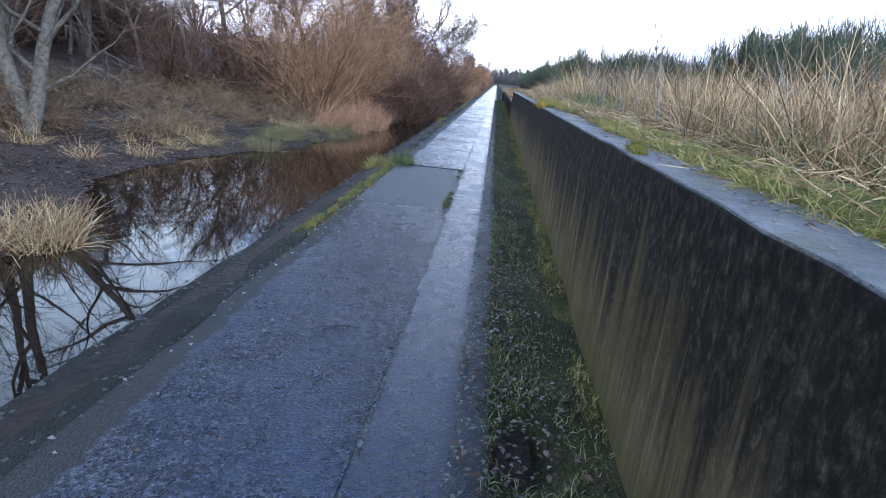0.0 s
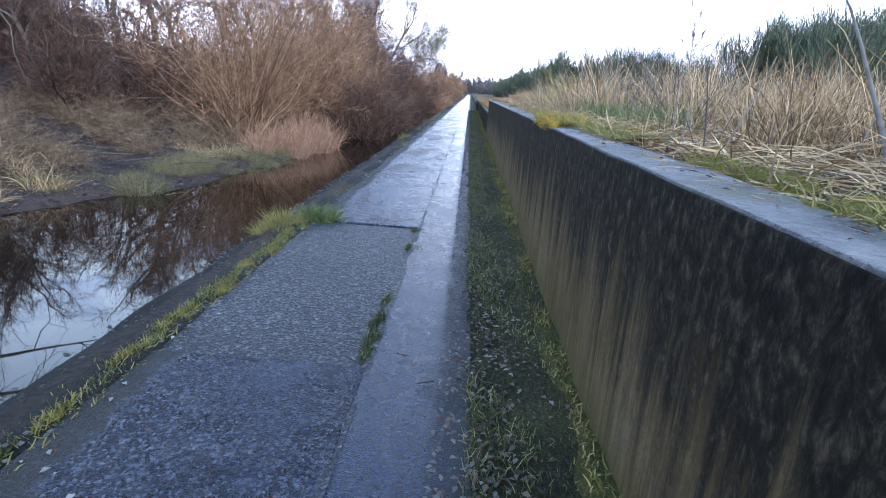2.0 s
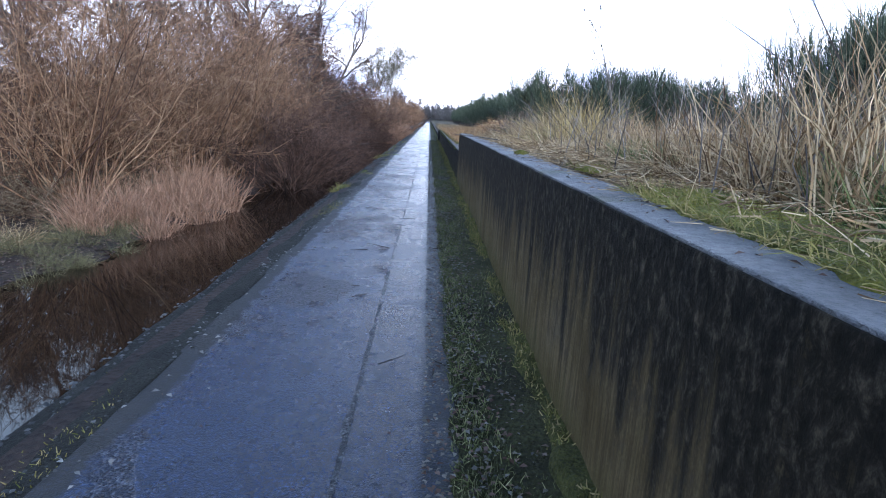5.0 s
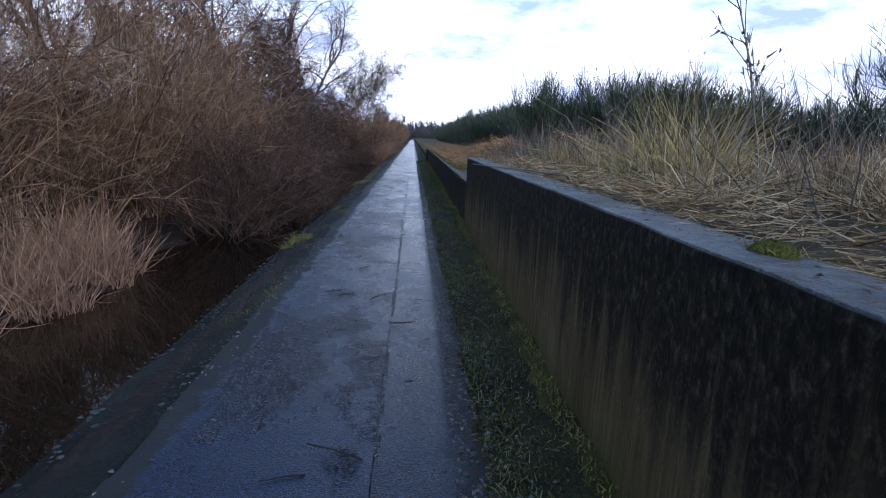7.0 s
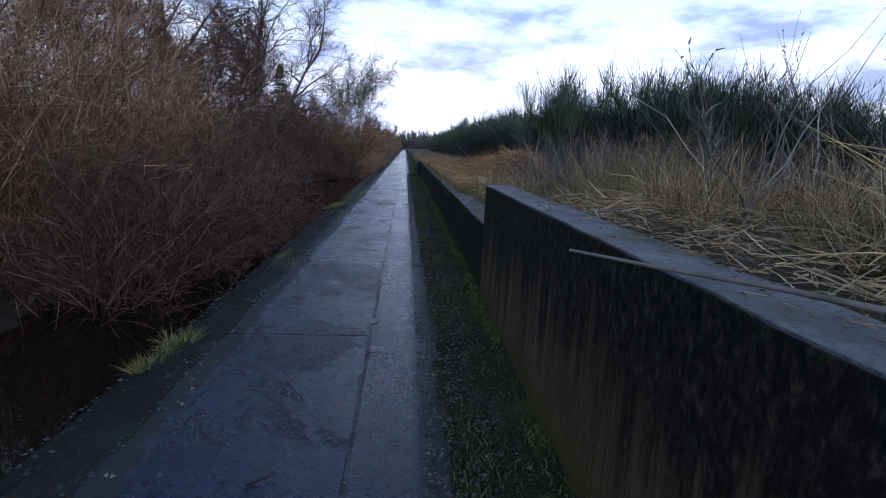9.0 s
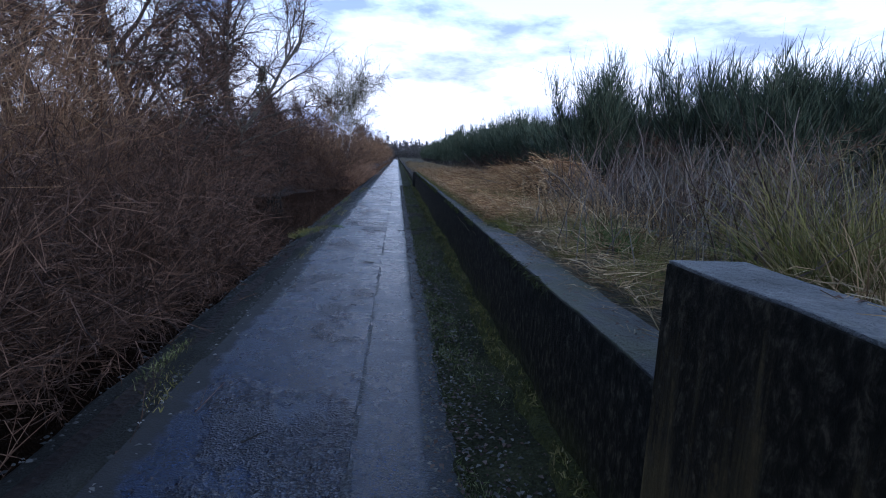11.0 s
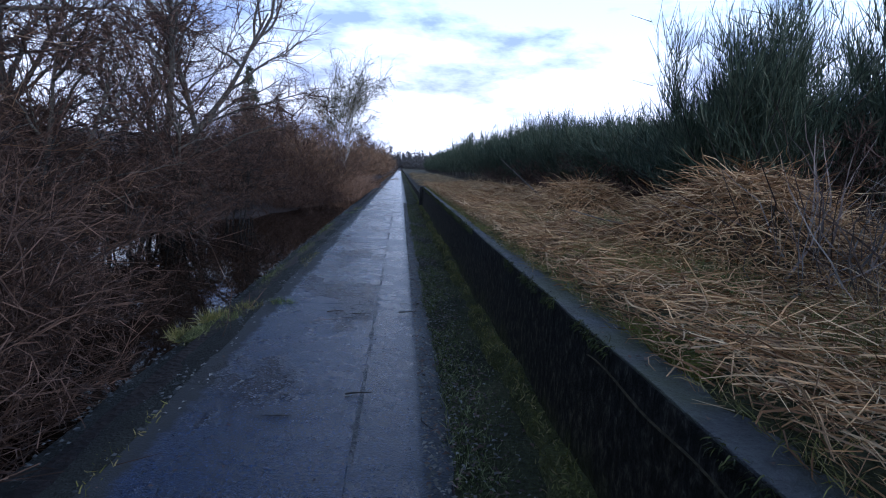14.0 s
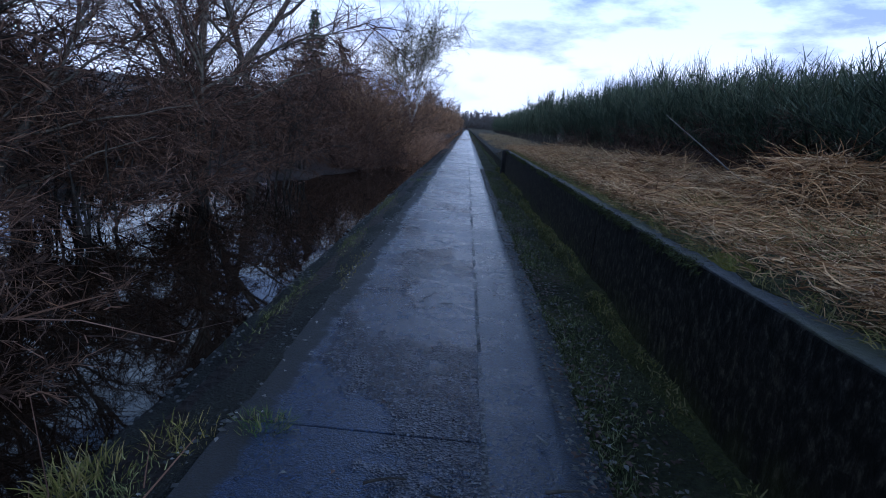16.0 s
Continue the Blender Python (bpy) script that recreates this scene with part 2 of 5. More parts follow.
def water_mat():
    m, nt, b = base_mat("still_peaty_water", 0.02, 0, 0.5)
    b.inputs["Base Color"].default_value = (0.009, 0.006, 0.004, 1)
    b.inputs["IOR"].default_value = 1.42
    p = position(nt)
    n = noise_tex(nt, p, 1.3, 2)
    bump(nt, b, n, 0.05, 0.02)
    return m


def bark(name, dark, light, vert=1.0, rough=0.85):
    m, nt, b = base_mat(name, rough, 0, 0.3)
    v = noise_tex(nt, position(nt, (1, 1, vert)), 14, 5, 0.65)
    big = noise_tex(nt, position(nt), 2.0, 3)
    c = ramp(nt, mix(nt, 0.3, v, big), [(0.35, dark), (0.6, light)])
    nt.links.new(c, b.inputs["Base Color"])
    bump(nt, b, v, 0.6, 0.02)
    return m


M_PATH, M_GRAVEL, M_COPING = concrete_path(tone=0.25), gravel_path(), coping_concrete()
M_COPING2 = coping_concrete("dark_mossy_coping_concrete", 0.5, 0.45)
M_PATHROUGH = concrete_path("sky_tinted_granular_wet_concrete", True, 0.26, 0.3, 0.55)
M_PATH2 = concrete_path("sky_tinted_smooth_concrete", False, 0.2)
M_WALL, M_WALL2 = wall_concrete("stained_wall_concrete", -0.08, 0.52), wall_concrete("black_algae_wall_concrete", 0.42, 0.4)
M_WATER = water_mat()
M_MUD = soil("dark_mud_with_leaf_litter", [(0.35, (0.019, 0.015, 0.012)), (0.5, (0.050, 0.033, 0.026)), (0.65, (0.090, 0.063, 0.045))], 3.0, 0.7)
M_SHOULDER = soil("dirty_gravel_shoulder", [(0.35, (0.017, 0.017, 0.015)), (0.52, (0.039, 0.039, 0.031)), (0.68, (0.086, 0.086, 0.074))], 9.0, 0.85, 1.0, 0.03)
M_STRIP = soil("mossy_soil", [(0.35, (0.022, 0.02, 0.01)), (0.52, (0.06, 0.062, 0.022)), (0.68, (0.13, 0.118, 0.055))], 6.0, 0.95)
M_LEDGE = soil("olive_moss_ledge", [(0.35, (0.035, 0.036, 0.010)), (0.52, (0.10, 0.105, 0.025)), (0.68, (0.19, 0.175, 0.05))], 8.0, 0.95, 1.0, 0.03)
M_FIELD = soil("straw_littered_ground", [(0.35, (0.03, 0.026, 0.013)), (0.52, (0.095, 0.075, 0.04)), (0.68, (0.23, 0.175, 0.10))], 4.0, 0.95)
M_MOSS = soil("yellow_green_moss", [(0.35, (0.060, 0.072, 0.010)), (0.52, (0.19, 0.185, 0.022)), (0.68, (0.33, 0.29, 0.04))], 9.0, 0.95, 1.0, 0.03)
M_WILLOW = strand_mat("orange_brown_twigs", [(0.055, 0.03, 0.02), (0.17, 0.092, 0.05), (0.30, 0.18, 0.10), (0.40, 0.265, 0.155)])
M_TWIG = strand_mat("dark_brown_twigs", [(0.02, 0.013, 0.01), (0.06, 0.034, 0.024), (0.115, 0.067, 0.045), (0.21, 0.13, 0.092)])
M_OLIVE = strand_mat("olive_grey_twigs", [(0.065, 0.058, 0.039), (0.143, 0.124, 0.078), (0.221, 0.195, 0.130)])
M_BROOM = strand_mat("dark_green_broom_shoots", [(0.030, 0.042, 0.028), (0.058, 0.080, 0.049), (0.098, 0.124, 0.074), (0.16, 0.17, 0.11)])
M_STRAW = strand_mat("dry_straw", [(0.10, 0.062, 0.032), (0.27, 0.18, 0.09), (0.44, 0.32, 0.175), (0.62, 0.50, 0.31)])
M_YSTRAW = strand_mat("golden_straw", [(0.2, 0.14, 0.05), (0.42, 0.32, 0.12), (0.6, 0.48, 0.22)])
M_REED = strand_mat("pinkish_dry_reed", [(0.2, 0.11, 0.065), (0.36, 0.21, 0.13), (0.48, 0.31, 0.2)])
M_GREYSTALK = strand_mat("grey_dead_stalks", [(0.06, 0.05, 0.045), (0.14, 0.125, 0.11), (0.3, 0.275, 0.25)])
M_CANE = strand_mat("grey_pink_canes", [(0.07, 0.05, 0.042), (0.2, 0.15, 0.125), (0.34, 0.27, 0.225)])
M_GRASS = strand_mat("green_grass_blades", [(0.04, 0.075, 0.02), (0.08, 0.14, 0.035), (0.15, 0.19, 0.06), (0.26, 0.23, 0.12)])
M_YGRASS = strand_mat("yellow_green_grass", [(0.12, 0.13, 0.03), (0.22, 0.20, 0.06), (0.33, 0.27, 0.12)])
M_GOLDMOSS = strand_mat("golden_moss_fronds", [(0.06, 0.055, 0.01), (0.24, 0.19, 0.022), (0.46, 0.33, 0.04), (0.32, 0.17, 0.04)])
M_DARKMOSS = strand_mat("dark_wall_moss", [(0.025, 0.03, 0.01), (0.06, 0.07, 0.02), (0.11, 0.115, 0.035)])
M_LEAF = strand_mat("fallen_leaves", [(0.044, 0.023, 0.015), (0.097, 0.049, 0.031), (0.150, 0.091, 0.061), (0.211, 0.152, 0.116)], 0.6, 0.4)
M_BRAMBLE = strand_mat("reddish_bramble", [(0.057, 0.034, 0.022), (0.137, 0.083, 0.049), (0.217, 0.152, 0.092), (0.274, 0.235, 0.151)])
M_VERGE = strand_mat("damp_verge_grass", [(0.04, 0.05, 0.016), (0.11, 0.128, 0.042), (0.19, 0.2, 0.08), (0.33, 0.32, 0.165)])
M_BANKGRASS = strand_mat("dull_bank_grass", [(0.083, 0.069, 0.032), (0.155, 0.132, 0.064), (0.238, 0.207, 0.110), (0.131, 0.150, 0.064)])
M_THATCH = strand_mat("brown_cut_straw", [(0.12, 0.062, 0.028), (0.33, 0.18, 0.08), (0.56, 0.345, 0.165), (0.74, 0.53, 0.29)])
M_GRIT = strand_mat("wet_grit", [(0.02, 0.02, 0.018), (0.06, 0.06, 0.055), (0.13, 0.125, 0.115)], 0.5, 0.5)
M_FARWOOD = strand_mat("far_grey_wood", [(0.072, 0.068, 0.065), (0.135, 0.126, 0.119)])
M_PALE = strand_mat("pale_leaf_bits", [(0.2, 0.19, 0.17), (0.42, 0.40, 0.36)], 0.6, 0.4)
M_PALE2 = strand_mat("greyed_leaf_scraps", [(0.05, 0.045, 0.035), (0.13, 0.115, 0.09), (0.24, 0.22, 0.18)], 0.5, 0.5)
M_BARK = bark("grey_lichened_bark", (0.035, 0.03, 0.025), (0.155, 0.138, 0.115))
M_BIRCH = bark("white_birch_bark", (0.16, 0.14, 0.12), (0.62, 0.58, 0.53), 0.3)
M_DARKWOOD = bark("damp_black_wood", (0.012, 0.011, 0.01), (0.05, 0.045, 0.04))


# ---------------- mesh helpers ----------------
def mesh_np(name, verts, quads, material, smooth=False):
    me = bpy.data.meshes.new(name)
    v = np.ascontiguousarray(verts, dtype=np.float32).reshape(-1, 3)
    q = np.ascontiguousarray(quads, dtype=np.int32).reshape(-1, 4)
    me.vertices.add(len(v))
    me.vertices.foreach_set("co", v.ravel())
    me.loops.add(q.size)
    me.loops.foreach_set("vertex_index", q.ravel())
    me.polygons.add(len(q))
    me.polygons.foreach_set("loop_start", np.arange(0, q.size, 4, dtype=np.int32))
    if smooth:
        me.polygons.foreach_set("use_smooth", np.ones(len(q), dtype=bool))
    me.update(calc_edges=True)
    me.materials.append(material)
    return me


def joined(parts):
    vs, qs, k = [], [], 0
    for v, q in parts:
        vs.append(v)
        qs.append(q + k)
        k += len(v)
    return np.concatenate(vs), np.concatenate(qs)


def norm(a):
    return a / np.maximum(np.linalg.norm(a, axis=-1, keepdims=True), 1e-9)


def tubes(paths, radii, sides=3):
    """Tapered stems round polylines: paths (n, k, 3), radii (n, k)."""
    n, k, _ = paths.shape
    d = norm(paths[:, -1] - paths[:, 0])
    ref = np.where(np.abs(d[:, 2:3]) > 0.9, np.array([[1.0, 0, 0]]), np.array([[0, 0, 1.0]]))
    u = norm(np.cross(d, ref))
    w = np.cross(d, u)
    a = np.arange(sides) * 2 * np.pi / sides
    ring = np.cos(a)[None, :, None] * u[:, None, :] + np.sin(a)[None, :, None] * w[:, None, :]
    v = paths[:, :, None, :] + radii[:, :, None, None] * ring[:, None, :, :]
    i = (np.arange(n)[:, None, None] * k + np.arange(k - 1)[None, :, None]) * sides
    s = np.arange(sides)[None, None, :]
    s2 = (s + 1) % sides
    q = np.stack([i + s, i + s2, i + sides + s2, i + sides + s], -1)
    return v.reshape(-1, 3), q.reshape(-1, 4)


def blades(paths, widths, rng):
    """Grass blades: strips along polylines, each turned its own way about its length."""
    n, k, _ = paths.shape
    d = norm(paths[:, -1] - paths[:, 0])
    side = norm(np.cross(d, norm(rng.normal(size=(n, 3)))))
    v = np.stack([paths - side[:, None] * widths[:, :, None] / 2, paths + side[:, None] * widths[:, :, None] / 2], 2)
    i = (np.arange(n)[:, None] * k + np.arange(k - 1)[None, :]) * 2
    q = np.stack([i, i + 1, i + 3, i + 2], -1)
    return v.reshape(-1, 3), q.reshape(-1, 4)


def grow(rng, base, way, length, k=5, droop=0.0, wob=0.12):
    """Polylines that start at base along way and wander; droop < 0 bends them up."""
    n = len(base)
    pts = [base]
    d = norm(way)
    for _ in range(k - 1):
        d = norm(d + rng.normal(size=(n, 3)) * wob + np.array([0, 0, -1.0]) * np.reshape(droop, (-1, 1)))
        pts.append(pts[-1] + d * (length / (k - 1))[:, None])
    return np.stack(pts, 1)


def along(rng, paths, count, lo=0.25, hi=0.98):
    """Random places on polylines: place, tangent and which line."""
    n, k, _ = paths.shape
    i = rng.randint(0, n, count)
    t = rng.uniform(lo, hi, count) * (k - 1)
    j = np.minimum(t.astype(int), k - 2)
    f = (t - j)[:, None]
    a, b = paths[i, j], paths[i, j + 1]
    return a + (b - a) * f, norm(b - a), i


def taper(n, k, r0, r1):
    return np.reshape(r0, (-1, 1)) * np.linspace(1, 0, k)[None] + np.reshape(r1, (-1, 1)) * np.linspace(0, 1, k)[None] + np.zeros((n, k))


def fan(rng, n, spread, up=1.0):
    a = rng.uniform(0, 2 * np.pi, n)
    s = np.abs(rng.normal(size=n)) * spread
    return norm(np.stack([np.cos(a) * s, np.sin(a) * s, np.full(n, up)], 1))


def smooth01(a, b, x):
    t = np.clip((x - a) / (b - a), 0, 1)
    return t * t * (3 - 2 * t)


def thing(name, label, category, group="", kind=""):
    return tagged(new(name), label, category, group, kind)


def put(name, me, parent=None, label=""):
    ob = new(name, me)
    if parent is not None:
        ob.parent = parent
    if label:
        tagged(ob, label)
    return ob


def part(name, bm, material, parent, label=""):
    me = bpy.data.meshes.new(name)
    bm.to_mesh(me)
    bm.free()
    me.materials.append(material)
    return put(name, me, parent, label)


def wobble(x, y, s=1.0):
    """Smooth unevenness over the plan, about -1 to 1."""
    return (np.sin(x * 1.3 * s + 1.7 * np.sin(y * 0.9 * s)) + np.sin(y * 1.1 * s + 1.3 * np.sin(x * 0.8 * s + 2.0)) + 0.5 * np.sin(3.1 * s * x + 2.3 * s * y)) / 2.5


# ---------------- plan ----------------
WATER_Z = -0.42
WALL_STEP, WALL_END = 21.44, 44.3
SHORE_Y = [-80, 2, 4.2, 5.2, 6.1, 7.2, 9.9, 11.9, 14, 19, 21, 26, 30, 33, 39, 43, 50, 60, 400]
SHORE_X = [-5.2, -5.0, -4.6, -4.3, -4.7, -5.6, -6.0, -5.05, -4.6, -4.25, -4.5, -4.4, -5.0, -7.6, -7.4, -5.2, -4.0, -3.4, -3.4]


def shore(y):
    return np.interp(y, SHORE_Y, SHORE_X) + 0.12 * np.sin(y * 2.1) + 0.07 * np.sin(y * 5.3 + 1)


def field_z(y):
    return 1.06 - 0.35 * smooth01(WALL_STEP - 1.3, WALL_STEP - 0.1, y) - 0.36 * smooth01(WALL_END - 0.5, WALL_END + 8, y)


def ground_z(x, y):
    x, y = np.broadcast_arrays(np.asarray(x, float), np.asarray(y, float))
    d = shore(y) - x
    bank = WATER_Z + 0.02 + 0.085 * np.clip(d, 0, 5) + 0.11 * np.clip(d - 5, 0, 14) + 0.02 * np.clip(d - 19, 0, 200) + 0.05 * wobble(x, y, 1.6) * np.clip(d * 2, 0, 1)
    bed = np.maximum(WATER_Z - 0.5, WATER_Z - 0.03 + 0.25 * np.clip(d, -9, 0))
    left = np.where(d > 0, bank, bed)
    right = field_z(y) + (0.05 + 0.1 * smooth01(27, 30, y)) * wobble(x, y, 1.2) * np.clip(x - 0.25, 0, 1) + 0.01 * np.clip(x - 8, 0, 400)
    z = np.where(x < -2.5, left, np.where(x < 0.08, np.where((x > -2.3) & (x < -0.3), -0.025, -0.35), right))
    z = np.where((x > -3.6) & (x <= -2.5), np.maximum(bed, WATER_Z - 0.5), z)
    hill = 7 * smooth01(300, 560, y) + 9 * smooth01(60, 260, np.abs(x)) * smooth01(-200, 100, y)
    return z + np.where((x < -2.5) | (x > 0.08), hill, hill * smooth01(300, 322, y) + 0.3 * smooth01(318, 330, y))


def build_ground():
    xs = np.concatenate([[-700, -450, -300, -200, -130, -90, -60, -45, -35, -28, -23, -19, -16], np.arange(-14, -2.6, 0.2), [-2.5, -2.499, -2.31, -2.29, -1.2, -0.31, -0.29, 0.06, 0.085], np.arange(0.3, 7, 0.25), [8, 10, 13, 17, 22, 28, 36, 48, 65, 90, 130, 200, 300, 450, 700]])
    ys = np.concatenate([[-300, -200, -140, -100, -70, -50, -35, -25, -18, -12], np.arange(-8, 62, 0.4), np.arange(64, 120, 4), [130, 150, 180, 210, 240, 270, 300, 330, 370, 420, 480, 560, 700, 900]])
    X, Y = np.meshgrid(xs, ys)
    v = np.stack([X, Y, ground_z(X, Y)], -1).reshape(-1, 3)
    nx, ny = len(xs), len(ys)
    i = (np.arange(ny - 1)[:, None] * nx + np.arange(nx - 1)[None]).reshape(-1)
    q = np.stack([i, i + 1, i + nx + 1, i + nx], -1)
    me = mesh_np("ground", v, q, M_MUD, True)
    me.materials.append(M_FIELD)
    cx = v[q].mean(1)[:, 0]
    me.polygons.foreach_set("material_index", (cx > 0).astype(np.int32))
    tagged(new("ground", me), "muddy wooded bank and straw-littered field ground", "ground", kind="structure")


def sheet(name, xs, ys, zf, material, label, category, kind="structure", parent=None):
    X, Y = np.meshgrid(xs, ys)
    v = np.stack([X, Y, zf(X, Y)], -1).reshape(-1, 3)
    nx, ny = len(xs), len(ys)
    i = (np.arange(ny - 1)[:, None] * nx + np.arange(nx - 1)[None]).reshape(-1)
    q = np.stack([i, i + 1, i + nx + 1, i + nx], -1)
    return tagged(new(name, mesh_np(name, v, q, material, True)), label, category, kind=kind)


def block(x0, x1, y0, y1, z0, z1, bev=0.02, cuts=0, jitter=0.0, rng=None):
    """A bevelled block, cut along its length so that its edges can be worn."""
    bm = bmesh.new()
    bmesh.ops.create_cube(bm, size=1.0)
    bmesh.ops.scale(bm, vec=(x1 - x0, y1 - y0, z1 - z0), verts=bm.verts)
    bmesh.ops.translate(bm, vec=((x0 + x1) / 2, (y0 + y1) / 2, (z0 + z1) / 2), verts=bm.verts)
    bmesh.ops.bevel(bm, geom=list(bm.edges), offset=bev, segments=2, affect="EDGES", profile=0.6)
    if cuts:
        for j in range(1, cuts):
            y = y0 + (y1 - y0) * j / cuts
            bmesh.ops.bisect_plane(bm, geom=list(bm.verts) + list(bm.edges) + list(bm.faces), plane_co=(0, y, 0), plane_no=(0, 1, 0))
    if jitter:
        for v in bm.verts:
            n = noise.noise_vector(v.co * 3.3) + noise.noise_vector(v.co * 11) * 0.5
            v.co += Vector((n.x, 0, n.z)) * jitter
    return bm


# ---------------- structure ----------------
build_ground()
sheet("water", np.linspace(-13, -2.3, 24), np.linspace(-90, 320, 60), lambda x, y: x * 0 + WATER_Z, M_WATER, "still brown peaty water in a flooded channel", "water")

JOINTS = [-11.6, -1.0, 9.46, 20.4, 30.4, 41.0, 51.4, 62, 72.5, 83, 93.5, 104, 125, 146, 167, 188, 209, 230, 251, 272, 293, 314]
path = thing("path", "wet concrete slab path with the sky's blue sheen in its colour", "path", kind="structure")
for i in range(-8, 0):
    JOINTS.insert(0, -11.6 - 10.5 * (i + 9))
JOINTS.sort()
for a, b in zip(JOINTS[:-1], JOINTS[1:]):
    n = int(max(4, (b - a) * 5)) if -5 < a < 45 else 3
    jit = 0.006 if n > 4 else 0
    rough = a == -1.0
    end = 6.6 if rough else b
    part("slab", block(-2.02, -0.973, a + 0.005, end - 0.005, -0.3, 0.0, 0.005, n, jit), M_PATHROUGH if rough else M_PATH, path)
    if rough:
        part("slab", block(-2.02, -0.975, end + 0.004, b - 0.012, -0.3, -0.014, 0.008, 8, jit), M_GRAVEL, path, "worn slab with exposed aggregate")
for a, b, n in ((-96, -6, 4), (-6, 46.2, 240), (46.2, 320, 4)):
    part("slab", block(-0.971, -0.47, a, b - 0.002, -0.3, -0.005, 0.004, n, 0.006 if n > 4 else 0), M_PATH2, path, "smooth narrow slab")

sheet("seam_filling", np.array([-0.99, -0.978, -0.97, -0.96, -0.95]), np.arange(-4, 60, 0.04), lambda x, y: -0.0035 + 0.004 * wobble(x * 40, y * 14) - 0.002 * np.sin(y * 3.1), M_GRAVEL, "silt filling the seam between the slabs", "seam")
sheet("channel_shoulder", np.array([-2.56, -2.55, -2.5, -2.44, -2.36, -2.25, -2.13, -2.03, -2.0, -1.99]), np.concatenate([np.arange(-90, -4, 4), np.arange(-4, 60, 0.15), np.arange(60, 320, 5)]),
      lambda x, y: np.where(x < -2.545, -1.0, np.where(x > -1.995, -0.25, -0.105 + 0.1 * smooth01(-2.55, -2.03, x) + 0.018 * wobble(x * 6, y * 4) - 0.05 * smooth01(-2.44, -2.55, x))), M_SHOULDER, "dark gritty sloping concrete edge of the channel", "kerb")
sheet("verge", np.concatenate([[-0.64], np.arange(-0.62, -0.4, 0.015), np.arange(-0.4, 0.04, 0.04)]), np.concatenate([np.arange(-90, -4, 4), np.arange(-4, 60, 0.05), np.arange(60, 320, 5)]),
      lambda x, y: np.where(x < -0.63, -0.2, -0.03 + 0.035 * smooth01(-0.58, -0.42, x + 0.02 * np.sin(y * 1.7) + 0.012 * np.sin(y * 5.1 + 1) + 0.008 * np.sin(y * 13.7)) + 0.03 * smooth01(-0.5, -0.1, x) + 0.007 * wobble(x * 15, y * 15) - 0.11 * np.exp(-((x + 0.3) / 0.13) ** 2 - ((y - 2.62) / 0.2) ** 2)), M_STRIP, "narrow mossy verge with short grass and leaf litter", "verge")

def ledge_z(x, y):
    edge = -0.1 + 0.025 * np.sin(y * 2.3) + 0.018 * np.sin(y * 7.1 + 1) + 0.012 * np.sin(y * 19.0)
    tall = 0.065 + 0.03 * np.sin(y * 1.1 + 2) + 0.02 * np.sin(y * 4.7) + 0.05 * smooth01(20, 27, y)
    return -0.01 + tall * smooth01(edge - 0.035, edge + 0.03, x) + 0.008 * wobble(x * 30, y * 22)


sheet("moss_ledge", np.arange(-0.2, 0.03, 0.012), np.concatenate([np.arange(-4, 47, 0.03), np.arange(48, 200, 3)]), ledge_z, M_LEDGE, "raised mossy ledge along the foot of the wall", "moss")

wall_1 = thing("wall_1", "high stained concrete retaining wall with streaks", "wall", kind="structure")
for a, b in ((-60, -20), (-20, -4), (-4, 8.5), (8.5, WALL_STEP)):
    n = int((b - a) * 4) if a >= -4 else 4
    part("panel", block(0.0, 0.25, a + 0.001, b - 0.001, -0.4, 1.09, 0.007, n, 0.006 if a >= -4 else 0), M_WALL, wall_1)
    part("coping", block(0.006, 0.245, a + 0.004, b - 0.004, 1.086, 1.1, 0.006, n, 0.006 if a >= -4 else 0), M_COPING, wall_1, "weathered light grey coping")
wall_2 = thing("wall_2", "low dark mossy concrete retaining wall", "wall", kind="structure")
for a, b in ((WALL_STEP, 33.0), (33.0, WALL_END)):
    part("panel", block(0.012, 0.27, a + 0.003, b - 0.003, -0.4, 0.71, 0.012, int((b - a) * 4), 0.006), M_WALL2, wall_2)
    part("coping", block(0.018, 0.265, a + 0.004, b - 0.004, 0.706, 0.72, 0.006, int((b - a) * 4), 0.009), M_COPING2, wall_2, "dark weathered coping with moss")
wall_3 = thing("wall_3", "very low mossy concrete kerb wall beyond the post", "wall", kind="structure")
for a, b in ((WALL_END, 80), (80, 150), (150, 316)):
    part("panel", block(0.012, 0.36, a + 0.003, b - 0.003, -0.4, 0.36, 0.02, 12, 0), M_WALL2, wall_3)


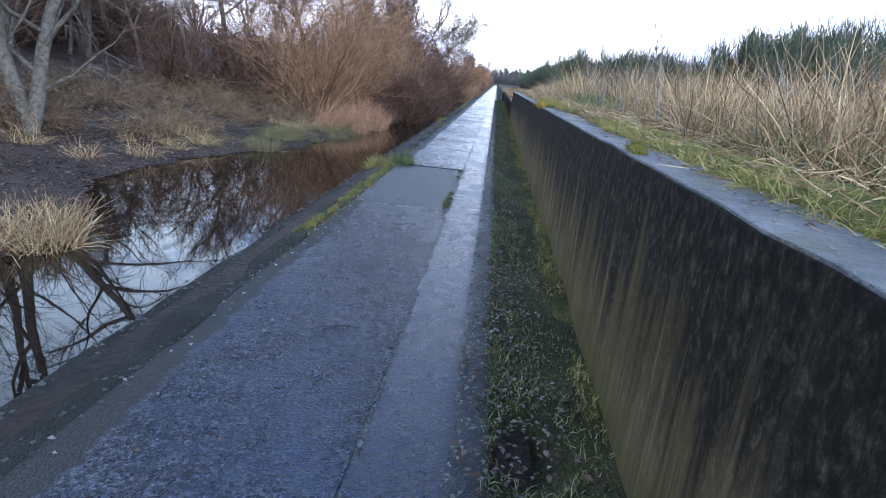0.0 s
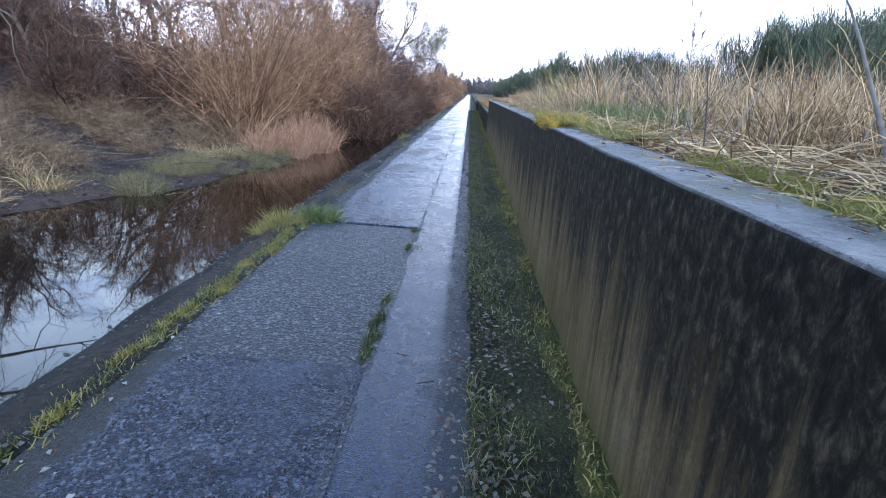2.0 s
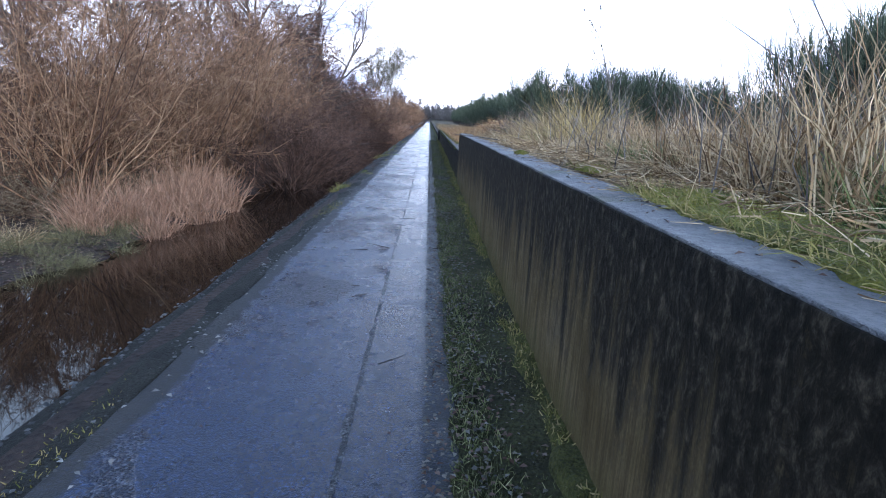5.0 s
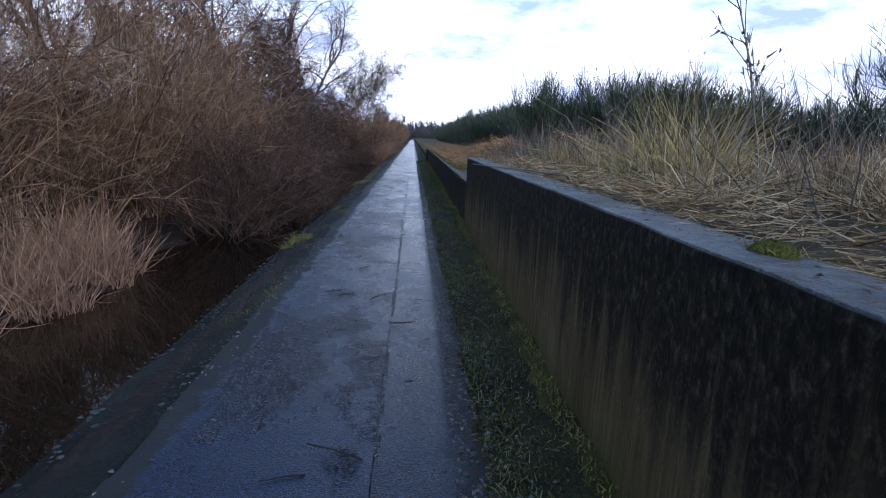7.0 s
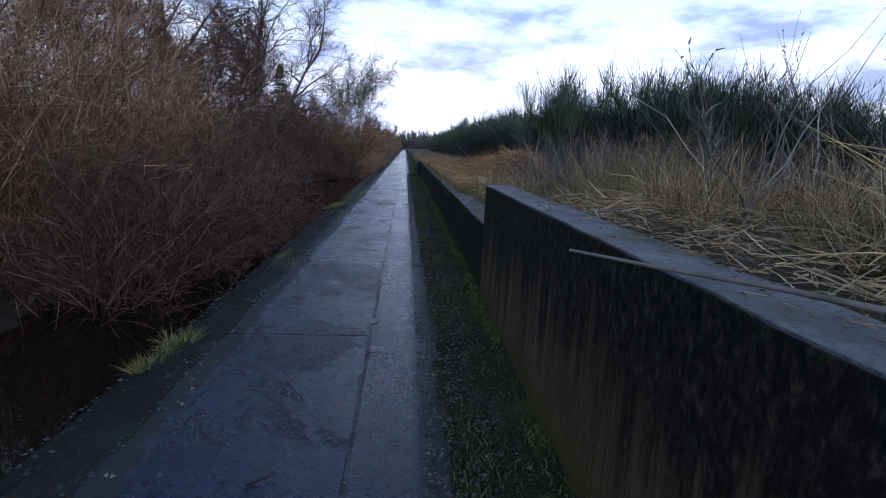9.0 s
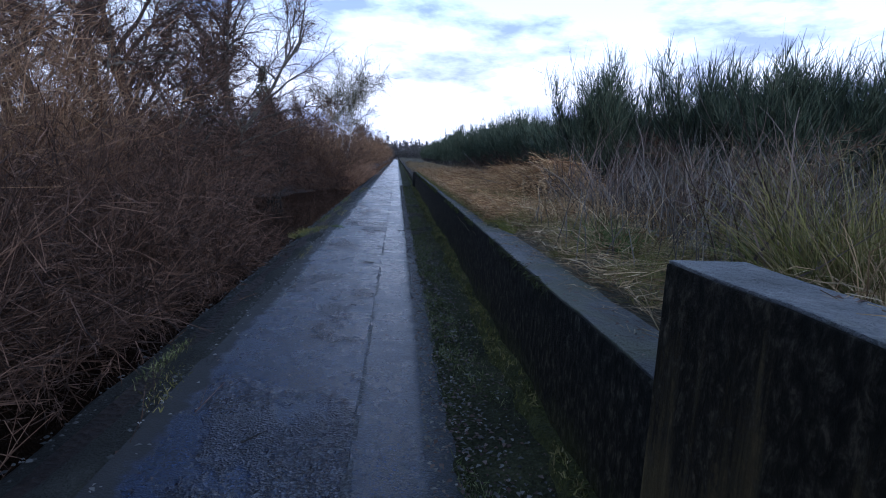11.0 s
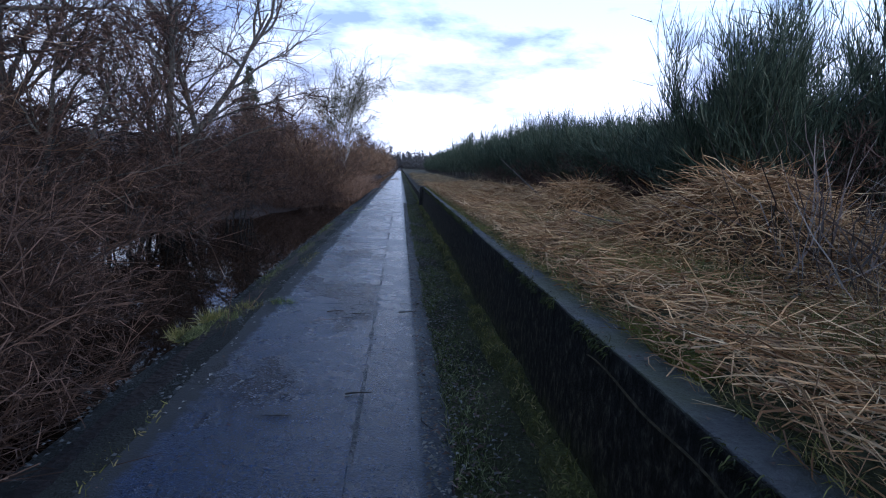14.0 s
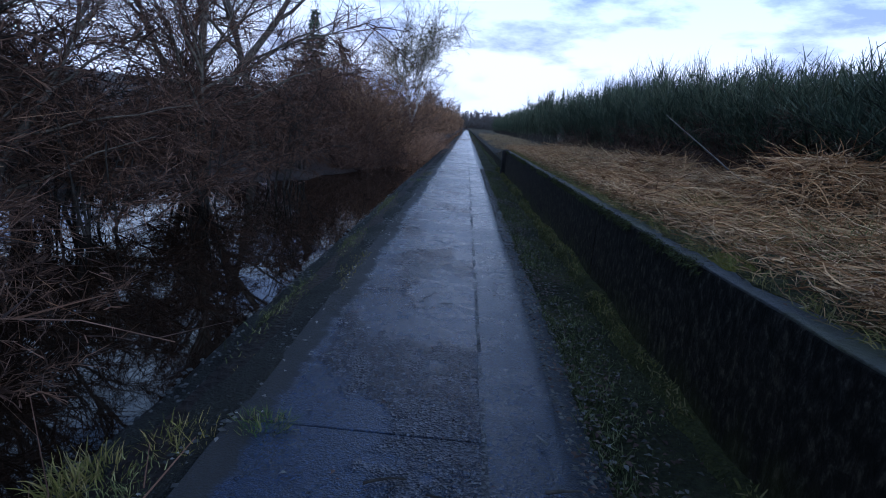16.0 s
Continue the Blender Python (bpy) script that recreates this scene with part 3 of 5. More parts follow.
# ---------------- plants: meshes ----------------
def shrub(name, seed, height, spread, stems, subs, twigs, material, r0=0.014, droop=0.02, fine=0.009):
    """A bare many-stemmed shrub as (stems, twigs) meshes."""
    rng = np.random.RandomState(seed)
    base = np.concatenate([rng.normal(size=(stems, 2)) * spread * 0.12, np.zeros((stems, 1)) - 0.1], 1)
    way = fan(rng, stems, spread / height * 0.62)
    way[:, :2] += base[:, :2] / spread
    ln = height * rng.uniform(0.6, 1.12, stems)
    p0 = grow(rng, base, way, ln, 7, droop, 0.17)
    s0 = tubes(p0, taper(stems, 7, r0 * rng.uniform(0.6, 1.3, stems), 0.002), 4)
    b1, t1, i1 = along(rng, p0, subs, 0.15)
    p1 = grow(rng, b1, t1 + rng.normal(size=(subs, 3)) * 0.55 + [0, 0, 0.25], height * rng.uniform(0.14, 0.38, subs), 4, droop, 0.34)
    s1 = blades(p1, taper(subs, 4, 0.011 * rng.uniform(0.6, 1.3, subs), 0.004), rng)
    b2, t2, i2 = along(rng, p1, twigs, 0.1)
    p2 = grow(rng, b2, t2 + rng.normal(size=(twigs, 3)) * 0.6 + [0, 0, 0.2], height * rng.uniform(0.05, 0.16, twigs), 2, droop, 0.2)
    s2 = blades(p2, taper(twigs, 2, fine, fine * 0.4), rng)
    return mesh_np(name + "_frame", *s0, material), mesh_np(name + "_crown", *joined([s1, s2]), material)


def tree(name, seed, height, trunk_r, bark_mat, twig_mat, limbs=16, subs=260, twigs=2600, crown=0.3, spread=0.8, droop=0.0, forks=1):
    rng = np.random.RandomState(seed)
    tb = np.concatenate([rng.normal(size=(forks, 2)) * 0.12, np.full((forks, 1), -0.25)], 1)
    tw = fan(rng, forks, 0.16)
    pt = grow(rng, tb, tw, np.full(forks, height * 0.82), 9, -0.01, 0.07)
    trunk = tubes(pt, taper(forks, 9, trunk_r, trunk_r * 0.18), 8)
    b, t, i = along(rng, pt, limbs, crown, 0.98)
    out = rng.normal(size=(limbs, 3)) * [spread, spread, 0.2] + t * 0.6 + [0, 0, 0.25]
    pl = grow(rng, b, out, height * rng.uniform(0.22, 0.48, limbs), 7, droop - 0.03, 0.17)
    sl = tubes(pl, taper(limbs, 7, trunk_r * 0.42 * rng.uniform(0.5, 1.1, limbs), 0.008), 5)
    b, t, i = along(rng, pl, subs, 0.15)
    p1 = grow(rng, b, t + rng.normal(size=(subs, 3)) * 0.65, height * rng.uniform(0.07, 0.2, subs), 5, droop, 0.22)
    s1 = tubes(p1, taper(subs, 5, 0.013, 0.004), 3)
    b, t, i = along(rng, p1, twigs, 0.1)
    p2 = grow(rng, b, t + rng.normal(size=(twigs, 3)) * 0.7, height * rng.uniform(0.03, 0.09, twigs), 2, droop * 2, 0.25)
    s2 = blades(p2, taper(twigs, 2, 0.012, 0.005), rng)
    return mesh_np(name + "_trunk", *joined([trunk, sl]), bark_mat, True), mesh_np(name + "_crown", *joined([s1, s2]), twig_mat)


def broom(name, seed, height, width, stems, shoots):
    """An evergreen broom bush: bare legs and crowds of thin upright green shoots."""
    rng = np.random.RandomState(seed)
    base = np.concatenate([rng.normal(size=(stems, 2)) * width * 0.16, np.zeros((stems, 1)) - 0.1], 1)
    way = fan(rng, stems, width / height * 0.55)
    p0 = grow(rng, base, way, height * rng.uniform(0.55, 0.95, stems), 7, -0.02, 0.12)
    s0 = tubes(p0, taper(stems, 7, 0.02, 0.004), 4)
    m = min(1600, shoots // 5)
    b, t, i = along(rng, p0, m, 0.3)
    p1 = grow(rng, b, t + rng.normal(size=(m, 3)) * 0.55 + [0, 0, 0.3], height * rng.uniform(0.12, 0.3, m), 4, -0.05, 0.15)
    s1 = blades(p1, taper(m, 4, 0.012, 0.006), rng)
    b, t, i = along(rng, p1, shoots, 0.1)
    p2 = grow(rng, b, t * 0.6 + rng.normal(size=(shoots, 3)) * 0.42 + [0, 0, 0.7], height * rng.uniform(0.06, 0.16, shoots), 2, -0.1, 0.1)
    s2 = blades(p2, taper(shoots, 2, 0.0125 if shoots > 5000 else 0.03, 0.004), rng)
    return mesh_np(name + "_frame", *s0, M_DARKWOOD), mesh_np(name + "_foliage", *joined([s1, s2]), M_BROOM)


def clump(name, seed, n, height, radius, lean, droop, width, material, k=5, wob=0.1):
    """Grass or reed blades out of one foot."""
    rng = np.random.RandomState(seed)
    a, r = rng.uniform(0, 2 * np.pi, n), radius * np.sqrt(rng.uniform(0, 1, n))
    base = np.stack([np.cos(a) * r, np.sin(a) * r, np.full(n, -0.04)], 1)
    way = fan(rng, n, lean) + base * [0.6, 0.6, 0] / max(radius, 0.01) * lean
    p = grow(rng, base, way, height * rng.uniform(0.45, 1.1, n), k, droop * rng.uniform(0.2, 1.6, n), wob)
    p[:, :, 2] = np.maximum(p[:, :, 2], -0.03)
    w = width * rng.uniform(0.6, 1.3, (n, 1)) * np.linspace(1, 0.15, k)[None]
    return mesh_np(name, *blades(p, w, rng), material)


def strewn(name, rng, xy, zf, length, width, material, lift=0.02, k=3, tilt=0.15, droop=0.03, margin=0.22):
    """Loose straws lying about on a surface."""
    n = len(xy)
    base = np.concatenate([xy, (zf(xy[:, 0], xy[:, 1]) + rng.uniform(0.0, lift, n))[:, None]], 1)
    a = rng.uniform(0, 2 * np.pi, n)
    way = np.stack([np.cos(a), np.sin(a), rng.uniform(0, tilt, n)], 1)
    p = grow(rng, base, way, length * rng.uniform(0.4, 1.3, n), k, droop, 0.15)
    p[:, :, 0] = np.maximum(p[:, :, 0], margin + 0.16 * rng.rand(n, 1))
    p[:, :, 2] = np.maximum(p[:, :, 2], zf(p[:, :, 0], p[:, :, 1]) + 0.003)
    w = width * rng.uniform(0.5, 1.4, (n, 1)) * np.linspace(1, 0.5, k)[None]
    return mesh_np(name, *blades(p, w, rng), material)


def plant(name, meshes, names, label, category, group=""):
    e = thing(name, label, category, group)
    for nm, me in zip(names, meshes):
        ob = put(nm, me, e)
        if nm == "branchwork":
            tagged(ob, kind="stuff")
    return e


def at(x, y, s=1.0, turn=0.0, dz=0.0, sx=None):
    return Matrix.Translation((x, y, float(ground_z(x, y)) + dz)) @ Matrix.Rotation(turn, 4, "Z") @ Matrix.Diagonal((s if sx is None else sx, s if sx is None else sx, s, 1))


class Stock:
    """Hands out the first of a kind as it is and later ones as copies."""

    def __init__(self, makers):
        self.makers = makers
        self.made = {}

    def place(self, which, m):
        if which not in self.made:
            ob = self.makers[which]()
            self.made[which] = ob
            ob.matrix_basis = m
            return ob
        src = self.made[which]
        made = copy_thing(src, Matrix.Identity(4))
        made.matrix_basis = m
        return made



def sown(me_src, name, spots, rng, material):
    """Many clumps of one kind as one mesh: spots are (x, y, z, size)."""
    n = len(me_src.vertices)
    v0 = np.empty(n * 3, dtype=np.float32)
    me_src.vertices.foreach_get("co", v0)
    v0 = v0.reshape(-1, 3)
    q0 = np.empty(len(me_src.loops), dtype=np.int32)
    me_src.loops.foreach_get("vertex_index", q0)
    q0 = q0.reshape(-1, 4)
    out = []
    for x, y, z, s in spots:
        low = 0.1 + 0.1 * rng.rand() if x > 0.15 else -1000.0
        a = rng.uniform(0, 6.283)
        ca, sa = math.cos(a) * s, math.sin(a) * s
        out.append((np.stack([np.maximum(v0[:, 0] * ca - v0[:, 1] * sa + x, low), v0[:, 0] * sa + v0[:, 1] * ca + y, v0[:, 2] * s * rng.uniform(0.8, 1.2) + z], 1), q0))
    return mesh_np(name, *joined(out), material)


def on_ground(rng, n, xf, yf, size):
    out = []
    for _ in range(n):
        y = yf(rng)
        x = xf(rng, y)
        out.append((x, y, float(ground_z(x, y)), rng.uniform(*size)))
    return out


def stuff(name, me, label, category):
    return tagged(new(name, me), label, category, kind="stuff")


def leaf_bits(name, rng, xyz, size, material):
    """Small curled leaves lying flat."""
    n = len(xyz)
    a = rng.uniform(0, 6.283, n)
    s = size * rng.uniform(0.5, 1.4, n)
    d = np.stack([np.cos(a), np.sin(a), rng.uniform(-0.25, 0.25, n)], 1) * s[:, None]
    w = np.stack([-np.sin(a), np.cos(a), rng.uniform(-0.3, 0.3, n)], 1) * (s * 0.6)[:, None]
    up = np.array([0, 0, 1.0]) * (s * 0.18)[:, None]
    v = np.stack([xyz - d * 0.5, xyz - w * 0.5 + up, xyz + d * 0.5, xyz + w * 0.5 + up], 1).reshape(-1, 3)
    return mesh_np(name, v, np.arange(n * 4).reshape(-1, 4), material)


def pebbles(name, rng, xyz, size, material):
    n = len(xyz)
    oct_v = np.array([[1, 0, 0], [0, 1, 0], [-1, 0, 0], [0, -1, 0], [0, 0, 0.6], [0, 0, -0.6]], float)
    s = size * rng.uniform(0.4, 1.4, (n, 1, 1)) * rng.uniform(0.6, 1.3, (n, 1, 3))
    a = rng.uniform(0, 6.283, n)
    rot = np.stack([np.stack([np.cos(a), -np.sin(a), 0 * a], 1), np.stack([np.sin(a), np.cos(a), 0 * a], 1), np.stack([0 * a, 0 * a, 1 + 0 * a], 1)], 1)
    v = np.einsum("nij,nkj->nki", rot, oct_v[None] * s) + xyz[:, None]
    f = np.array([[0, 1, 4, 3], [2, 3, 4, 1]])
    q = (np.arange(n)[:, None, None] * 6 + f[None]).reshape(-1, 4)
    return mesh_np(name, v.reshape(-1, 3), q, material)


R = np.random.RandomState(7)
TW = ("frame", "crown")
WL = "bare orange-brown willow shrub on the channel bank"
DL = "bare dark brown tangled thicket shrub on the bank"
shrubs = Stock({
    "w0": lambda: plant("willow_shrub", shrub("willow_a", 11, 5.2, 2.4, 80, 800, 5200, M_WILLOW, 0.019), TW, WL, "shrub", "willow shrubs"),
    "w1": lambda: plant("willow_shrub", shrub("willow_b", 12, 4.6, 2.7, 75, 800, 5200, M_WILLOW, 0.019), TW, WL, "shrub", "willow shrubs"),
    "d0": lambda: plant("thicket_shrub", shrub("thicket_a", 13, 3.4, 3.0, 70, 800, 5600, M_TWIG, 0.017, 0.06), TW, DL, "shrub", "thicket shrubs"),
    "d1": lambda: plant("thicket_shrub", shrub("thicket_b", 14, 3.0, 3.2, 70, 800, 5600, M_TWIG, 0.017, 0.07), TW, DL, "shrub", "thicket shrubs"),
    "o0": lambda: plant("olive_shrub", shrub("olive_a", 15, 3.2, 2.8, 50, 650, 6000, M_OLIVE, 0.012, 0.05), TW, "bare olive-grey shrub beside the water", "shrub", "olive shrubs"),
    "u0": lambda: plant("bramble_bush", shrub("bramble", 16, 1.3, 2.2, 60, 300, 3000, M_BRAMBLE, 0.007, 0.16), TW, "low reddish-brown bramble tangle on the mud bank", "bush", "brambles"),
    "v0": lambda: plant("thicket_bush", shrub("low_thicket", 19, 1.4, 2.1, 60, 320, 3200, M_TWIG, 0.007, 0.14), TW, "low dark leafless tangle overhanging the water", "bush", "low thickets"),
    "f0": lambda: plant("distant_shrub", shrub("far_shrub", 17, 4.4, 3.0, 25, 160, 2600, M_WILLOW, 0.02, 0.03, 0.03), TW, "bare brown shrub far along the path", "shrub", "distant shrubs"),
})
trees = Stock({
    "a0": lambda: plant("bare_tree", tree("tree_a", 21, 8.5, 0.15, M_BARK, M_TWIG, 18, 330, 4200), ("trunk", "crown"), "leafless grey-barked tree on the bank", "tree", "bare trees"),
    "a1": lambda: plant("bare_tree", tree("tree_b", 22, 7.5, 0.12, M_BARK, M_TWIG, 22, 330, 4200, 0.2, 0.9, 0.02, 2), ("trunk", "crown"), "leafless twin-stemmed tree among the thicket", "tree", "bare trees"),
    "c0": lambda: plant("flooded_willow", tree("flooded_willow", 24, 4.3, 0.034, M_DARKWOOD, M_TWIG, 40, 400, 3800, 0.3, 1.1, 0.05, 7), ("branchwork", "crown"), "leafless many-stemmed willow rising from the flooded edge", "tree", "flooded willows"),
    "e0": lambda: plant("bare_tree", tree("tree_c", 25, 9.5, 0.16, M_BARK, M_BARK, 26, 200, 1100, 0.12, 1.0, 0.03, 2), ("trunk", "crown"), "tall leafless tree with pale lichened trunk and low limbs", "tree", "bare trees"),
    "b0": lambda: plant("birch_tree", tree("birch", 23, 8.6, 0.11, M_BIRCH, M_OLIVE, 20, 420, 5200, 0.5, 0.45, 0.02, 2), ("trunk", "crown"), "pale leafless birch with white stems", "tree", "birches"),
})
brooms = Stock({
    "g0": lambda: plant("broom_bush", broom("broom_a", 31, 3.0, 1.6, 40, 11000), ("frame", "foliage"), "tall dark green broom bush in the hedge", "bush", "broom hedge"),
    "g1": lambda: plant("broom_bush", broom("broom_b", 32, 2.8, 2.4, 45, 11500), ("frame", "foliage"), "rounded dark green broom bush in the hedge", "bush", "broom hedge"),
    "g2": lambda: plant("distant_bush", broom("broom_c", 33, 3.0, 2.6, 30, 3000), ("frame", "foliage"), "dark green bush far behind the field", "bush", "distant bushes"),
})

# willows and thickets along the bank
for y in np.arange(18.0, 33, 1.9):
    shrubs.place("w0" if R.rand() < 0.6 else "w1", at(shore(y) - 1.3 - R.rand() * 0.8, y, (0.82 if y < 22 else 0.95 if y < 25 else 0.76) * R.uniform(0.85, 1.05), R.uniform(0, 6.3)))
for y in np.arange(22.5, 30, 1.5):
    shrubs.place(R.choice(["d0", "d1"]), at(shore(y) + 0.25 + R.uniform(-0.2, 0.3), y, R.uniform(0.55, 0.8), R.uniform(0, 6.3)))
for y in np.arange(24.0, 28.6, 1.1):
    shrubs.place("v0", at(-3.45 + R.uniform(-0.15, 0.15), y, R.uniform(0.7, 1.0), R.uniform(0, 6.3), 0.35))
for y in np.arange(17, 30, 2.6):
    shrubs.place(R.choice(["d0", "d1", "w1"]), at(shore(y) - 4.6 - R.rand() * 1.5, y + 1, (0.62 if y < 17 else 1.0) * R.uniform(0.8, 1.1), R.uniform(0, 6.3)))
for i in range(52):
    y = R.uniform(8.5, 20)
    shrubs.place("u0", at(shore(y) - R.uniform(1.6, 7), y, R.uniform(0.4, 0.8), R.uniform(0, 6.3)))
for y in np.arange(48.5, 58, 2.4):
    shrubs.place(R.choice(["d0", "d1", "d0", "w1"]), at(shore(y) - 0.8 - R.rand() * 0.5, y, R.uniform(0.75, 1.0), R.uniform(0, 6.3)))
for y in np.arange(46, 62, 3.2):
    shrubs.place(R.choice(["d0", "d1"]), at(shore(y) - 3.2 - R.rand(), y + 1, R.uniform(0.9, 1.2), R.uniform(0, 6.3)))
for x, y, k, sc in ((-5.6, 30.2, "d0", 0.6),):
    shrubs.place(k, at(x, y, sc, R.uniform(0, 6.3)))
for x, y, sc in ((-5.5, 31.6, 0.6), (-6.3, 33.2, 0.68), (-5.7, 35.0, 0.62), (-6.9, 36.0, 0.7), (-5.6, 37.6, 0.66), (-6.6, 39.4, 0.72), (-5.3, 40.6, 0.66), (-5.9, 44.4, 0.75), (-8.4, 33.4, 0.75), (-8.8, 38.2, 0.8)):
    trees.place("c0", at(x, y, sc, R.uniform(0, 6.3), 0.0, sc * 1.25))
for x, y, sc in ((-3.85, 28.9, 0.65), (-3.9, 29.9, 0.65), (-4.2, 31.0, 0.8), (-4.7, 32.0, 0.9), (-5.4, 32.6, 1.0), (-4.4, 30.2, 0.9)):
    shrubs.place("v0", at(x, y, sc, R.uniform(0, 6.3), 0.2))
for y in np.arange(61, 250, 4.5):
    shrubs.place("f0", at((-9.6 if y < 84 else -5.2) - R.rand() * 1.5, y, R.uniform(0.8, 1.15), R.uniform(0, 6.3)))
for y in np.arange(46, 51, 1.3):
    shrubs.place("v0", at(shore(y) - 0.1 + R.uniform(-0.25, 0.15), y, R.uniform(0.75, 1.1), R.uniform(0, 6.3), 0.1))
for x, y, k, s in ((-7.6, 5.2, "a1", 0.65), (-9.4, 4.0, "a1", 0.6), (-15, 17, "a1", 0.6), (-13.5, 21, "a0", 0.6), (-10.5, 24, "a1", 0.75), (-9.5, 28, "a0", 1.0), (-9, 33, "a0", 0.8), (-8.6, 35.2, "a1", 0.8), (-7.4, 34.2, "a1", 0.8), (-8.2, 37, "a0", 1.1), (-7.2, 41, "a1", 1.1), (-7.6, 45.5, "a0", 1.0), (-6.9, 51, "a1", 0.62),
                   (-9.5, 45, "a1", 0.9), (-8.5, 55, "a1", 0.62), (-9, 62, "a0", 0.6), (-14, 29, "a0", 1.1), (-14, 36, "a1", 1.1), (-15, 44, "a0", 1.0), (-18, 12.5, "a0", 0.7), (-16, 18, "a1", 0.6), (-17, 22, "a0", 0.55), (-9, 92, "a0", 0.7), (-7.5, 105, "a1", 0.8), (-7, 125, "a0", 0.9), (-6.5, 150, "a1", 1.0)):
    trees.place(k, at(x, y, s, R.uniform(0, 6.3)))
for x, y, s in ((-6.0, 38.8, 0.6), (-6.6, 31.6, 0.66), (-6.4, 34.0, 0.62)):
    trees.place("a1", at(x, y, s, R.uniform(0, 6.3)))
for x, y, sc, turn in ((-8.2, 9.6, 0.85, 0.6), (-9.8, 10.0, 0.85, 3.3)):
    trees.place("e0", at(x, y, sc, turn))
trees.place("b0", at(-5.6, 75, 1.2, 0.4))
trees.place("b0", at(-6.9, 79, 1.1, 2.4))
def spruce(seed, height, n):
    """A dark conifer: straight trunk, whorls of drooping boughs hung with needles."""
    rng = np.random.RandomState(seed)
    p = grow(rng, np.array([[0, 0, -0.2]]), np.array([[0, 0, 1.0]]), np.array([height]), 8, 0, 0.01)
    t = rng.rand(n) ** 0.8
    z = 0.12 * height + 0.88 * height * t
    a = rng.uniform(0, 6.283, n)
    b = np.stack([0 * z, 0 * z, z], 1)
    p1 = grow(rng, b, np.stack([np.cos(a), np.sin(a), 0.15 + 0 * a], 1), 0.24 * height * (1.05 - t), 5, 0.1, 0.05)
    c, d, _ = along(rng, p1, n * 14, 0.1)
    p2 = grow(rng, c, d + rng.normal(size=(len(c), 3)) * 0.6 + [0, 0, -0.3], rng.uniform(0.1, 0.35, len(c)), 2, 0, 0.1)
    return mesh_np("spruce_trunk", *joined([tubes(p, taper(1, 8, 0.14, 0.02), 7), tubes(p1, taper(n, 5, 0.02, 0.005))]), M_DARKWOOD), mesh_np("spruce_crown", *blades(p2, taper(len(c), 2, 0.07, 0.03), rng), M_BROOM)


plant("spruce_tree", spruce(51, 9.0, 240), ("trunk", "crown"), "dark green spruce standing behind the bare trees", "tree").matrix_basis = at(-11.5, 66, 0.82)
# brambles and dark undergrowth about the hedge
for x, y, s in ((2.4, 24.2, 0.7), (3.4, 25.2, 0.8), (2.7, 26.2, 0.75), (4.3, 26.4, 0.9), (3.3, 27.4, 0.8), (4.9, 28.0, 0.9), (4.2, 24.0, 0.8), (5.6, 25.4, 0.9), (3.9, 29.2, 0.7)):
    shrubs.place("u0", at(x, y, s * 1.1, R.uniform(0, 6.3)))
def hedge_size(y):
    """Scale of a broom bush so that the hedge keeps its height along the field."""
    return np.interp(y, [31, 36, 40, 45, 60, 75, 240], [2.9, 2.5, 2.7, 3.25, 4.2, 5.0, 5.2]) / 3.45


for y in np.arange(31, 62, 2.0):
    shrubs.place("v0", at(5.0 + R.uniform(-0.4, 0.4), y, R.uniform(0.9, 1.2), R.uniform(0, 6.3)))
    brooms.place("g2", at(8.6 + R.uniform(-0.4, 0.6), y, R.uniform(0.9, 1.08) * hedge_size(y), R.uniform(0, 6.3), 0, 1.2))
for i in range(22):
    y = R.uniform(35, 52)
    shrubs.place("v0", at(-8.5 - R.uniform(0, 7), y, R.uniform(0.75, 1.0), R.uniform(0, 6.3)))
# more of the wood behind the mud bank
for i in range(40):
    y = R.uniform(14, 36)
    shrubs.place(R.choice(["o0", "d0", "d1"]), at(R.uniform(-30, -18), y, R.uniform(0.8, 1.3), R.uniform(0, 6.3)))
for x, y in ((-19, 16.0), (-22, 21), (-25, 14), (-18, 24), (-27, 27), (-21, 15), (-16.5, 22.5), (-24, 33), (-29, 24), (-18, 30), (-20, 37), (-15, 28), (-26, 38), (-22, 26)):
    trees.place("a1", at(x, y, R.uniform(0.75, 1.0), R.uniform(0, 6.3)))
# broom hedge
for x, y, k, s, w in ((3.5, 31.7, "g0", 0.9, 0.8), (4.4, 33.4, "g0", 0.72, 0.9), (5.9, 31.6, "g1", 1.1, 1.05), (6.6, 29.9, "g1", 1.04, 1.05), (7.4, 30.6, "g1", 1.0, 1.1), (9.0, 29.4, "g1", 0.9, 1.2), (7.0, 33.4, "g1", 0.9, 1.1), (10.8, 28.2, "g1", 0.8, 1.2), (12.6, 27, "g1", 0.85, 1.3), (14.6, 26, "g1", 0.85, 1.3)):
    brooms.place(k, at(x, y, s, R.uniform(0, 6.3), 0, w))
for y in np.arange(35, 62, 1.9):
    brooms.place("g1" if R.rand() < 0.75 else "g0", at(6.0 + R.uniform(-0.5, 0.5), y, R.uniform(0.9, 1.08) * hedge_size(y), R.uniform(0, 6.3), 0, R.uniform(1.0, 1.2)))
for y in np.arange(62, 240, 4.6):
    brooms.place("g2", at(6.4 + R.uniform(-0.8, 0.8) + 0.02 * (y - 62), y, R.uniform(0.92, 1.1) * hedge_size(y), R.uniform(0, 6.3), 0, R.uniform(1.1, 1.4)))
